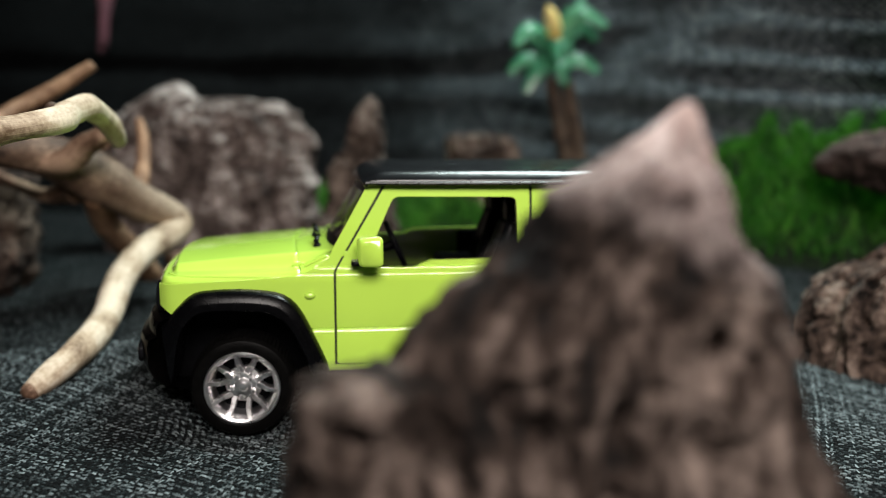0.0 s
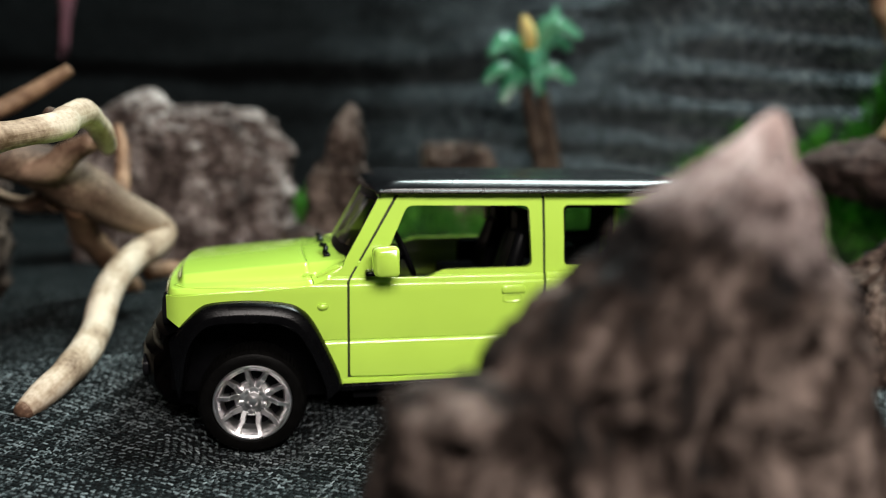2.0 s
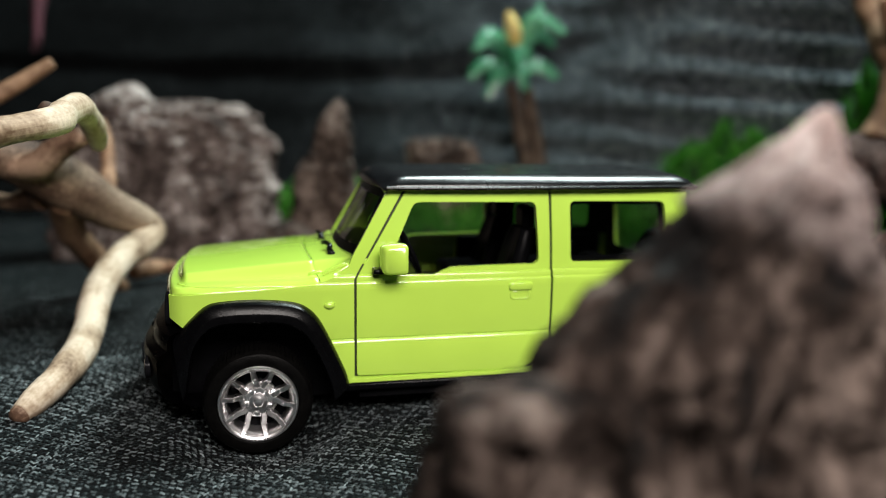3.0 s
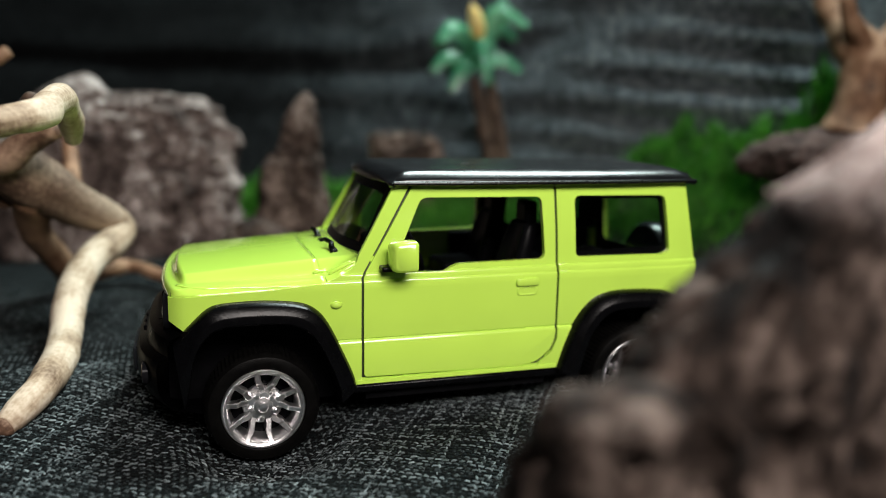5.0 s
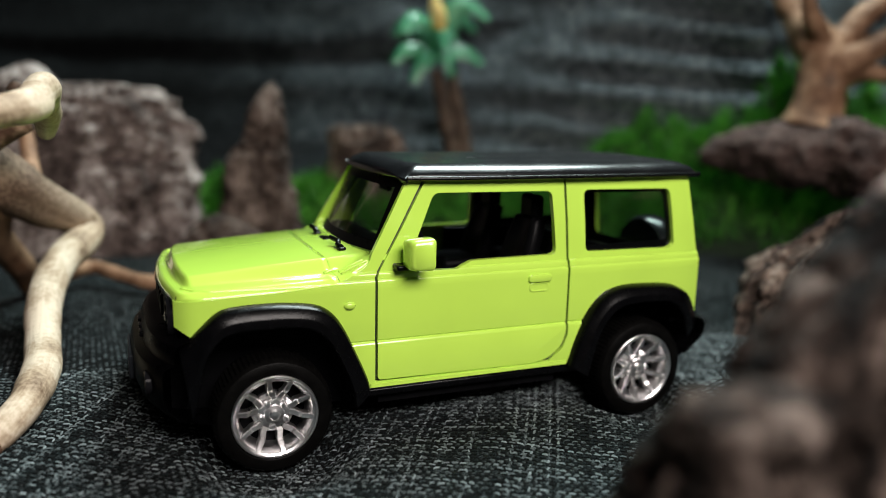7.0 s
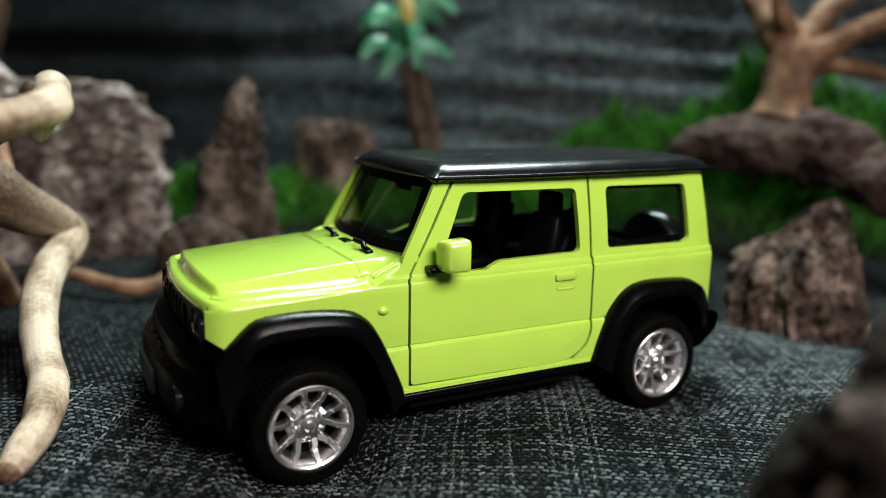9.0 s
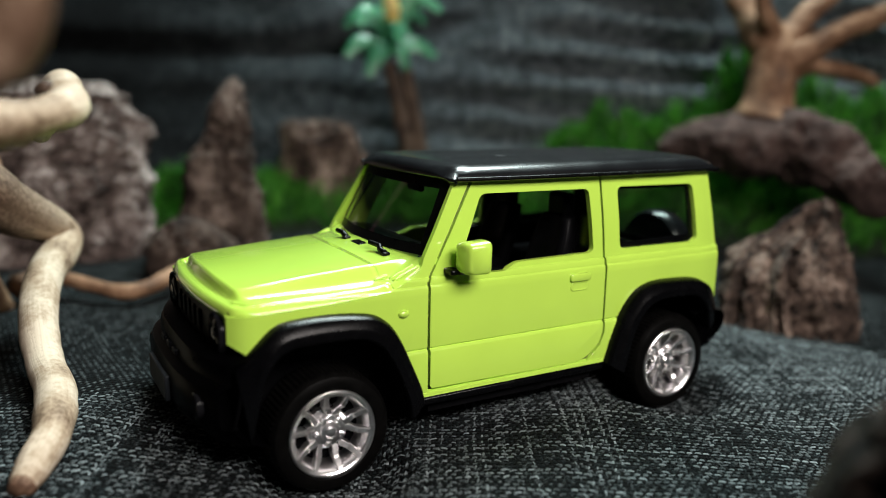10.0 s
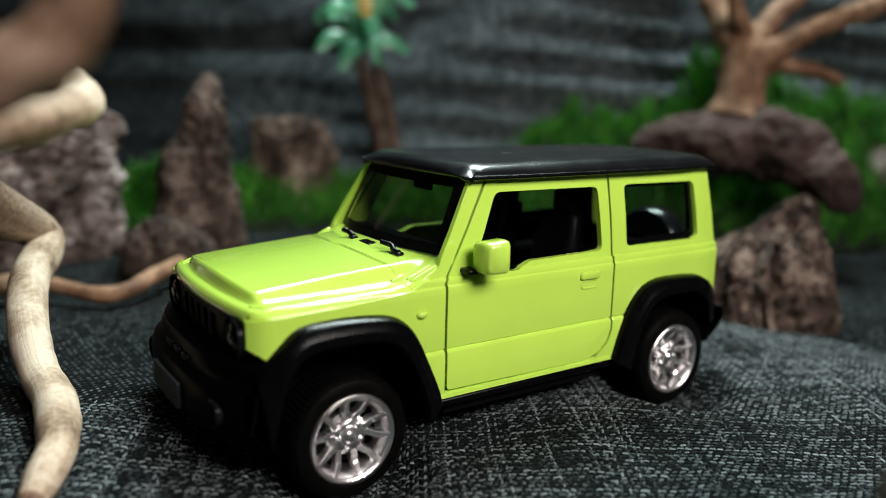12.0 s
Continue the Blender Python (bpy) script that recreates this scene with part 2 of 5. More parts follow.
def glass(name, tint, rough=0.03):
    m, nodes, links, bsdf = mat(name)
    out = nodes["Material Output"]
    clear = nodes.new("ShaderNodeBsdfTransparent")
    clear.inputs["Color"].default_value = (*tint, 1)
    gloss = nodes.new("ShaderNodeBsdfGlossy")
    gloss.inputs["Roughness"].default_value = rough
    edge = nodes.new("ShaderNodeLayerWeight")
    fres = mathn(nodes, links, "MULTIPLY_ADD", mathn(nodes, links, "POWER", edge.outputs["Facing"], 4.0), 0.9, 0.035)
    mix = nodes.new("ShaderNodeMixShader")
    links.new(fres, mix.inputs[0])
    links.new(clear.outputs[0], mix.inputs[1])
    links.new(gloss.outputs[0], mix.inputs[2])
    links.new(mix.outputs[0], out.inputs["Surface"])
    return m


M_LIME = simple("lime_enamel", (0.49, 0.75, 0.095), rough=0.2, coat=1.0, vary=0.03, size=60, bump=0.03, depth=0.0002)
M_BLACK = simple("black_moulded_plastic", (0.0016, 0.0016, 0.002), rough=0.27, vary=0.2, size=260, bump=0.12, depth=0.0002, spec=0.15)
M_BUMPER = simple("dull_black_plastic", (0.0009, 0.0009, 0.0011), rough=0.3, vary=0.3, size=260, bump=0.15, depth=0.0002, spec=0.012)
M_ROOF = simple("black_gloss_roof_paint", (0.006, 0.0065, 0.0075), rough=0.24, coat=0.12, vary=0.1, size=120, bump=0.06, depth=0.0001, spec=0.3)
M_INNER = simple("black_cabin_plastic", (0.003, 0.003, 0.0035), rough=0.3, vary=0.2, bump=0.1, spec=0.04)
M_RUBBER = simple("black_rubber", (0.0022, 0.0021, 0.002), rough=0.42, vary=0.3, size=500, bump=0.25, spec=0.07)
M_CHROME = simple("silver_plated_plastic", (0.95, 0.93, 0.94), rough=0.3, metal=1.0, vary=0.06, size=260, bump=0.15, depth=0.0003)
M_LAMP = simple("smoked_lamp_plastic", (0.006, 0.006, 0.007), rough=0.16, coat=0.0, vary=0.2, spec=0.04)
M_PLATE = simple("pale_plate", (0.013, 0.015, 0.018), rough=0.5, spec=0.1)
M_SEAM = simple("dark_gap", (0.022, 0.032, 0.005), rough=0.7)
M_GLASS = glass("tinted_clear_plastic", (0.88, 0.91, 0.9))
M_SCREEN = glass("smoked_clear_plastic", (0.5, 0.53, 0.53))
YARN = ((0.0006, 0.0010, 0.0012), (0.0055, 0.0090, 0.0098), (0.26, 0.30, 0.31))
M_CLOTH = fabric("charcoal_weave", YARN[0], YARN[1], tuple(c * 0.62 for c in YARN[2]), 0.0009, 0.0014)
M_YARN = yarn("charcoal_yarn", *YARN)
# arc length along the backdrop where its painted shade starts to lift to slate
BACK_SHADE = 0.74
M_BACK = fabric("slate_weave", (0.013, 0.017, 0.020), (0.118, 0.142, 0.158), (0.42, 0.48, 0.5), 0.0022, 0.0018, shade_ramp=(BACK_SHADE, BACK_SHADE + 0.28, 0.045, 1.12))
M_STONE = stone("brown_stone", (0.010, 0.0065, 0.0055), (0.055, 0.037, 0.029), (0.30, 0.23, 0.195))
M_NEAR = stone("pitted_brown_stone", (0.0026, 0.0018, 0.0015), (0.036, 0.0235, 0.018), (0.22, 0.168, 0.143), 0.62, 1.3, (0.40, 0.52, 0.68), 0.069, 0.62)
M_STONE2 = stone("grey_brown_stone", (0.022, 0.015, 0.013), (0.15, 0.112, 0.1), (0.7, 0.62, 0.58))
M_STONE3 = stone("red_brown_stone", (0.008, 0.005, 0.004), (0.058, 0.037, 0.028), (0.24, 0.17, 0.13), stops=(0.44, 0.53, 0.65))
M_RIBBED = stone("ribbed_brown_stone", (0.006, 0.004, 0.003), (0.095, 0.064, 0.05), (0.42, 0.32, 0.26), stops=(0.44, 0.53, 0.65))
M_ARCH = stone("plum_brown_stone", (0.014, 0.008, 0.007), (0.066, 0.041, 0.035), (0.17, 0.115, 0.1), stops=(0.40, 0.52, 0.68))
M_WOOD = wood("bleached_driftwood", (0.14, 0.085, 0.05), (0.41, 0.305, 0.21), (0.66, 0.55, 0.425))
M_WOOD_BLEND = wood("weathered_driftwood", (0.14, 0.085, 0.05), (0.41, 0.305, 0.21), (0.66, 0.55, 0.425), (0.40, 0.56, (0.02, 0.011, 0.007), (0.095, 0.055, 0.036), (0.31, 0.21, 0.145)))
M_WOOD2 = wood("brown_driftwood", (0.06, 0.028, 0.015), (0.185, 0.096, 0.053), (0.38, 0.225, 0.135))
M_WOOD4 = wood("tan_driftwood", (0.03, 0.015, 0.009), (0.13, 0.074, 0.045), (0.36, 0.25, 0.175))
M_WOOD3 = wood("dull_brown_driftwood", (0.03, 0.016, 0.010), (0.125, 0.068, 0.042), (0.38, 0.25, 0.17))
M_MOSS = leafy("green_moss", (0.008, 0.06, 0.006), (0.056, 0.28, 0.022), (0.21, 0.54, 0.08))
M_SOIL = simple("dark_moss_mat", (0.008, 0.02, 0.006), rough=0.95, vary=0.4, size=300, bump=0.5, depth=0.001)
M_FROND = leafy("palm_plastic", (0.010, 0.085, 0.034), (0.034, 0.19, 0.09), (0.15, 0.42, 0.25), rough=0.32)
M_YELLOW = leafy("yellow_shoot", (0.55, 0.36, 0.06), (0.75, 0.52, 0.12), (0.85, 0.68, 0.3), rough=0.45)
M_TRUNK = wood("palm_trunk_brown", (0.02, 0.012, 0.008), (0.055, 0.034, 0.023), (0.12, 0.08, 0.056))
M_PINK = simple("dusky_pink_cloth", (0.11, 0.03, 0.042), rough=0.9, vary=0.25, size=80, bump=0.3, depth=0.001)
M_WALL = simple("dim_plaster", (0.03, 0.03, 0.03), rough=0.9, vary=0.08, size=4, bump=0.1, depth=0.002)


# ---- building helpers ----
def finish(name, bm, material, smooth=40):
    bmesh.ops.recalc_face_normals(bm, faces=bm.faces)
    data = bpy.data.meshes.new(name)
    bm.to_mesh(data)
    bm.free()
    data.materials.append(material)
    if smooth:
        data.shade_smooth()
        data.set_sharp_from_angle(angle=radians(smooth))
    return data


def part(name, bm, material, parent, label="", smooth=40, bevel=0.0, segs=2):
    ob = new(name, finish(name, bm, material, smooth))
    ob.parent = parent
    if bevel:
        b = ob.modifiers.new("bevel", "BEVEL")
        b.width, b.segments, b.limit_method, b.angle_limit = bevel, segs, "ANGLE", radians(35)
        b.harden_normals = False
    if label:
        ob["label"] = label
    return ob


def thing(name, bm, material, label, category, group="", kind="", smooth=50):
    return tagged(new(name, finish(name, bm, material, smooth)), label, category, group, kind)


def empty(name, m, label, category, group=""):
    ob = new(name)
    ob.matrix_world = m
    ob.empty_display_size = 0.01
    return tagged(ob, label, category, group)


def box(bm, x0, x1, y0, y1, z0, z1):
    vs = [bm.verts.new((x, y, z)) for x in (x0, x1) for y in (y0, y1) for z in (z0, z1)]
    for q in ((0, 1, 3, 2), (4, 6, 7, 5), (0, 4, 5, 1), (2, 3, 7, 6), (0, 2, 6, 4), (1, 5, 7, 3)):
        bm.faces.new([vs[i] for i in q])
    return vs


def grid(bm, rows, closed=False, uv=False):
    """Faces between rows of points."""
    vs = [[bm.verts.new(p) for p in r] for r in rows]
    n = len(rows[0])
    for i in range(len(rows) - 1):
        for j in range(n if closed else n - 1):
            bm.faces.new((vs[i][j], vs[i][(j + 1) % n], vs[i + 1][(j + 1) % n], vs[i + 1][j]))
    return vs


def lathe(bm, profile, segs, axis_point=(0, 0, 0), notch=None):
    """Turns (radius, y) pairs about the y axis."""
    rows = []
    for k, (r, y) in enumerate(profile):
        ring = []
        for i in range(segs):
            a = 2 * math.pi * i / segs
            rr = r - (notch(k, i) if notch else 0)
            ring.append((axis_point[0] + rr * math.cos(a), axis_point[1] + y, axis_point[2] + rr * math.sin(a)))
        rows.append(ring)
    return grid(bm, rows, closed=True)


def spline(points, n):
    """Catmull-Rom through tuples of any length, n samples."""
    pts = [np.array(p, float) for p in points]
    pts = [2 * pts[0] - pts[1]] + pts + [2 * pts[-1] - pts[-2]]
    out = []
    m = len(pts) - 3
    for i in range(n):
        s = m * i / (n - 1)
        k = min(int(s), m - 1)
        t = s - k
        a, b, c, d = pts[k:k + 4]
        out.append(0.5 * (2 * b + (c - a) * t + (2 * a - 5 * b + 4 * c - d) * t * t + (3 * b - a - 3 * c + d) * t ** 3))
    return out


def branch(bm, points, n=40, segs=18, rough=0.12, seed=0.0, knots=90.0, cap=True):
    """A tapering, knobbly limb through (x, y, z, radius) points, UV y along its length."""
    uvl = bm.loops.layers.uv.verify()
    pts = spline(points, n)
    rings, length, prev = [], 0.0, None
    side = None
    for i, p in enumerate(pts):
        c = Vector(p[:3])
        a, b = Vector(pts[max(i - 1, 0)][:3]), Vector(pts[min(i + 1, n - 1)][:3])
        d = (b - a).normalized()
        if side is None:
            side = d.orthogonal().normalized()
        side = (side - d * side.dot(d)).normalized()
        up = d.cross(side)
        if prev is not None:
            length += (c - prev).length
        prev = c
        ring = []
        for j in range(segs):
            t = 2 * math.pi * j / segs
            o = side * math.cos(t) + up * math.sin(t)
            q = c + o * p[3]
            k = 1 + rough * (noise.noise(q * knots + Vector((seed, 0, 0))) + 0.5 * noise.noise(q * knots * 2.7 + Vector((0, seed, 3))))
            ring.append((bm.verts.new(c + o * max(p[3], 0.0003) * k), length, j / segs))
        rings.append(ring)
    for i in range(n - 1):
        for j in range(segs):
            k = (j + 1) % segs
            f = bm.faces.new((rings[i][j][0], rings[i][k][0], rings[i + 1][k][0], rings[i + 1][j][0]))
            for loop, (v, l, u) in zip(f.loops, (rings[i][j], (rings[i][k][0], rings[i][k][1], (j + 1) / segs), (rings[i + 1][k][0], rings[i + 1][k][1], (j + 1) / segs), rings[i + 1][j])):
                loop[uvl].uv = (u * 0.3, l * 4)
    if cap:
        for ring, d in ((rings[0], -1), (rings[-1], 1)):
            c = sum((v.co for v, _, _ in ring), Vector()) / segs
            other = rings[1] if d < 0 else rings[-2]
            oc = sum((v.co for v, _, _ in other), Vector()) / segs
            tip = bm.verts.new(c + (c - oc).normalized() * (ring[0][0].co - c).length * 0.35)
            for j in range(segs):
                bm.faces.new((ring[j][0], ring[(j + 1) % segs][0], tip))


def rock_mesh(bm, stations, seed, segs=84, rows=70, amp=0.004, size=0.03, ridge=0.5, rot=0.0, pits=0.0015, strata=0.0):
    """A stone lofted through (z, cx, cy, rx, ry) rings, broken up by lumps, ridges and pits."""
    pts = spline(stations, rows)
    ca, sa = math.cos(rot), math.sin(rot)
    rings = []
    off = Vector((seed * 3.1, seed * 1.7, seed * 0.9))
    for k, (z, cx, cy, rx, ry) in enumerate(pts):
        ring = []
        for j in range(segs):
            a = 2 * math.pi * j / segs
            c, s = math.cos(a), math.sin(a)
            sq = (abs(c) ** 2.6 + abs(s) ** 2.6) ** (-1 / 2.6)
            lx, ly = max(rx, 0.0004) * c * sq, max(ry, 0.0004) * s * sq
            p = Vector((cx + lx * ca - ly * sa, cy + lx * sa + ly * ca, z))
            q = p / size + off
            lump = noise.fractal(q, 0.9, 2.1, 5)
            crag = 1 - abs(noise.noise(q * 1.9)) * 2
            fine = noise.fractal(q * 4.5, 0.8, 2.0, 4)
            hole = max(0.0, noise.noise(q * 3.3 + Vector((7, 7, 7))) - 0.18)
            w = min(1.0, max(rx, ry) / (amp * 4.5))
            out = Vector((c * ca - s * sa, c * sa + s * ca, 0.35 * (k / rows - 0.4)))
            d = amp * (lump + ridge * (crag - 0.5)) + amp * 0.28 * fine - pits * 4 * hole
            if strata:
                d += strata * (abs(noise.noise(Vector((c * 5.2 + p.z * 22, s * 5.2, seed + p.z / size * 0.35)))) * 2 - 0.5 + 0.5 * noise.noise(Vector((c * 13, s * 13, seed + p.z / size))))
            ring.append(p + out * d * w)
        rings.append(ring)
    vs = grid(bm, rings, closed=True)
    top = bm.verts.new(sum((v.co for v in vs[-1]), Vector()) / segs + Vector((0, 0, 0.0006)))
    for j in range(segs):
        bm.faces.new((vs[-1][j], vs[-1][(j + 1) % segs], top))
    bm.faces.new(vs[0][::-1])


def rounded(points, r, n=4):
    """A polygon with its corners rounded by r (one number, or one per corner)."""
    out, m = [], len(points)
    for i in range(m):
        p, a, b = np.array(points[i], float), np.array(points[i - 1], float), np.array(points[(i + 1) % m], float)
        rr = r[i] if isinstance(r, (list, tuple)) else r
        da, db = np.linalg.norm(a - p), np.linalg.norm(b - p)
        k = min(rr, da * 0.45, db * 0.45)
        if k < 1e-6:
            out.append(tuple(p))
            continue
        u, v = p + (a - p) / da * k, p + (b - p) / db * k
        for j in range(n + 1):
            t = j / n
            out.append(tuple((1 - t) ** 2 * u + 2 * t * (1 - t) * p + t * t * v))
    return out


def panel(outline, holes, place, thick, cuts_z=(), cuts_x=()):
    """A sheet cut to an outline with holes in (x, z), bent by place(x, z, inset) and given thickness."""
    bm = bmesh.new()
    for loop in [outline] + list(holes):
        vs = [bm.verts.new((x, 0, z)) for x, z in loop]
        for i in range(len(vs)):
            bm.edges.new((vs[i], vs[(i + 1) % len(vs)]))
    bmesh.ops.triangle_fill(bm, use_beauty=True, edges=bm.edges[:], normal=(0, -1, 0))
    for z in cuts_z:
        bmesh.ops.bisect_plane(bm, geom=bm.verts[:] + bm.edges[:] + bm.faces[:], plane_co=(0, 0, z), plane_no=(0, 0, 1))
    for x in cuts_x:
        bmesh.ops.bisect_plane(bm, geom=bm.verts[:] + bm.edges[:] + bm.faces[:], plane_co=(x, 0, 0), plane_no=(1, 0, 0))
    faces = bm.faces[:]
    edges = [e for e in bm.edges if len(e.link_faces) == 1]
    inner = {v: bm.verts.new(v.co) for v in bm.verts[:]}
    for f in faces:
        bm.faces.new([inner[v] for v in reversed(f.verts)])
    for e in edges:
        a, b = e.verts
        bm.faces.new((a, b, inner[b], inner[a]))
    for v, w in inner.items():
        x, z = v.co.x, v.co.z
        v.co, w.co = place(x, z, 0.0), place(x, z, thick)
    return bm


# ---- the toy car: lengths in millimetres from the front axle, tyre bottoms at 0 ----
car = empty("toy_car", pose(-0.0268, 0.2130, -0.0006), "lime green die-cast toy off-roader with black roof and silver wheels", "toy car")


SLIM = 0.916


def cpart(name, bm, material, parent=car, label="", smooth=40, bevel=0.0, segs=2, slim=SLIM):
    bmesh.ops.scale(bm, vec=(0.001, 0.001 * slim, 0.001), verts=bm.verts)
    return part(name, bm, material, parent, label, smooth, bevel * 0.001, segs)


def lerp(x, table):
    return float(np.interp(x, [a for a, _ in table], [b for _, b in table]))


SIDE = [(8, 29.0), (15, 30.0), (18, 30.2), (25.4, 30.15), (25.9, 29.95), (26.25, 29.45), (26.6, 29.75), (38, 29.75), (39.6, 29.75), (39.9, 29.62), (40.15, 29.3), (41.2, 29.2), (41.5, 29.02), (41.75, 28.5), (50, 27.4), (61.5, 25.0), (66, 24.3)]


def nose_cut(x):
    return max(0.0, (-12 - x) / 8) ** 2 * 2.2 + max(0.0, (-15.5 - x) / 4) ** 2 * 1.6


def flank(x, z):
    """Half-width of the body at a length and height."""
    w = lerp(z, SIDE)
    if x < -12:
        w -= nose_cut(x)
    if x > 103:
        w -= ((x - 103) / 10) ** 2 * 1.4
    return w


CUT_Z = (18, 25.4, 25.9, 26.25, 26.6, 32, 38, 39.6, 39.9, 40.15, 41.2, 41.5, 41.75, 46, 51, 56)
FENDER_ARCH = [(-16.3, 30.6), (-14.4, 32.8), (-11.6, 35.4), (-8.4, 36.5), (-0.2, 36.8), (8.0, 36.0), (12.0, 34.2), (14.8, 30.8), (17.8, 24.6), (20.4, 18.6), (21.2, 15.4)]
REAR_ARCH = [(72.2, 15.4), (73.8, 20.6), (76.8, 27.4), (80.6, 32.0), (84.5, 34.0), (90.0, 34.7), (100.0, 34.3), (104.5, 33.0), (108.4, 30.4), (112.0, 25.4)]
fender_line = ([(-19.3, 37.9), (-19.3, 32.6)] + FENDER_ARCH
               + [(22.5, 15.4), (22.5, 40.6), (34.6, 61.3), (30.9, 61.3), (22.2, 45.8), (21.7, 44.4), (20.9, 43.2), (19.6, 42.3), (18.0, 41.5), (16.0, 40.6), (13.6, 39.8), (0, 38.8), (-10, 38.5)])
door_line = rounded([(23.1, 40.7), (35.3, 61.1), (71.4, 61.1), (71.5, 23.5), (70.3, 20.6), (66.6, 17.5), (62, 16.8), (23.6, 17.3), (23.1, 17.8)], [0.5, 0.8, 0.5, 2, 1, 2, 1, 0.2, 0.3])
door_hole = rounded([(29.6, 41.5), (37.3, 58.5), (68.0, 58.3), (68.6, 43.2), (46.2, 42.9), (42.4, 41.3)], [0.8, 1.6, 1.6, 1.6, 0.8, 0.8])
quarter_line = [(72.1, 61.1), (109.6, 61.1), (110.8, 50.0), (112.2, 40.5), (112.2, 25.6)] + REAR_ARCH[::-1] + [(66.2, 15.5), (67.2, 16.9), (70.9, 20.0), (72.1, 23.2)]
quarter_line = [p for i, p in enumerate(quarter_line) if i < 5 or p[0] < 111.9]
quarter_hole = rounded([(77.0, 43.4), (77.0, 58.4), (103.0, 58.2), (103.9, 44.0), (102, 43.2)], [1.4, 1.6, 1.8, 1.2, 0.6])

for s, who in ((-1, "near"), (1, "far")):
    def place(x, z, inset, s=s):
        return Vector((x, s * (flank(x, z) - inset), z))
    cpart("front_wing", panel(fender_line, [], place, 1.4, CUT_Z, (-18.6, -17.8, -17, -16, -14.5, -12)), M_LIME, bevel=0.5, segs=3)
    door = cpart("door", panel(door_line, [door_hole], place, 1.6, CUT_Z), M_LIME, bevel=0.6, segs=3)
    cpart("rear_wing", panel(quarter_line, [quarter_hole], place, 1.5, CUT_Z, (100, 103, 106, 108)), M_LIME, bevel=0.6, segs=3)
    # sunk dark backing that shows in the gaps round the door
    for x0, x1, z0, z1 in ((21.6, 24.4, 15.6, 41), (70.6, 73.0, 17, 60.6), (24.6, 70.4, 15.8, 18.6)):
        bm = bmesh.new()
        grid(bm, [[place(x, z, 0.9) for x in (x0, x1)] for z in np.linspace(z0, z1, 8)])
        cpart("door_gap", bm, M_SEAM)
    bm = bmesh.new()
    rows = [[place(lerp(z, [(40.5, 22.2), (61.0, 34.2)]) + dx, z, 0.9) for dx in (0, 1.6)] for z in np.linspace(40.5, 61, 8)]
    grid(bm, rows)
    cpart("door_gap", bm, M_SEAM)
    # rocker and black side skirt
    bm = bmesh.new()
    rows = [[(x, s * y, z) for y, z in ((29.2, 16.9), (30.4, 16.5), (30.5, 15.7), (29.8, 15.2), (27.5, 15.2))] for x in np.linspace(21.4, 72.0, 12)]
    grid(bm, rows)
    cpart("sill", bm, M_LIME)
    bm = bmesh.new()
    box(bm, 20.6, 73.0, *sorted((s * 24.0, s * 29.6)), 13.2, 15.1)
    cpart("side_skirt", bm, M_BLACK, bevel=0.5)
    # wheel arch flares
    for arch, inner in ((FENDER_ARCH, [(-15.6, 17.5), (-14.4, 24.5), (-12.4, 28.8), (-8.6, 31.6), (-0.2, 32.0), (6.5, 31.4), (10.2, 29.4), (12.8, 25.8), (15.2, 20.6), (16.9, 15.6), (17.2, 12.4)]),
                        (REAR_ARCH, [(77.0, 12.6), (78.2, 17.4), (80.0, 23.2), (82.8, 27.6), (86.0, 29.6), (90.5, 30.3), (99.0, 30.0), (102.6, 28.6), (105.4, 25.6), (107.0, 20.0)])):
        outer = list(arch)
        if arch is FENDER_ARCH:
            outer[0] = (-18.6, 27.8)
            outer.insert(1, (-16.3, 30.7))
            inner = [(-16.6, 14.0)] + inner
        else:
            outer[-1] = (112.6, 24.0)
        n = 44
        o, i2 = spline(outer, n), spline(inner, n)
        rows = []
        for a, b in zip(o, i2):
            row = []
            for t, y in ((0.0, 29.2), (0.0, 30.7), (0.05, 31.9), (0.14, 32.6), (0.42, 32.9), (0.52, 33.3), (0.6, 33.4), (0.92, 33.5), (1.0, 33.1), (1.03, 31.5), (1.04, 21.0)):
                p = a + (b - a) * t
                cut = 0.0
                if p[0] < -12:
                    cut = ((-12 - p[0]) / 8) ** 2 * 2.6
                if p[0] > 103:
                    cut = ((p[0] - 103) / 8) ** 2 * 2.2
                row.append((p[0], s * (y - (cut if y > 28 else 0)), p[1]))
            rows.append(row)
        bm = bmesh.new()
        grid(bm, rows)
        cpart("wheel_arch", bm, M_BLACK, label="black plastic wheel arch flare")
    # quarter glass and its dark rim
    bm = panel(rounded([(76.2, 42.6), (76.2, 59.2), (104, 59.0), (104.9, 43.4)], 1.5), [], lambda x, z, i, s=s: Vector((x, s * (flank(x, z) - 1.15 - i), z)), 0.25, (50,))
    pane = cpart("quarter_glass", bm, M_GLASS)
    pane.visible_shadow = False
    # black lining round the rear side window
    bm = panel([(69.4, 42.4), (69.4, 60.6), (108.0, 60.6), (109.2, 42.4)], [rounded([(78.0, 44.5), (78.0, 57.5), (102.0, 57.3), (102.8, 45.0)], 1.3)], lambda x, z, i, s=s: Vector((x, s * (flank(x, z) - 1.75 - i), z)), 0.3, (50,))
    cpart("window_lining", bm, M_INNER)
    # door handle: recess frame and grip
    bm = bmesh.new()
    rows = []
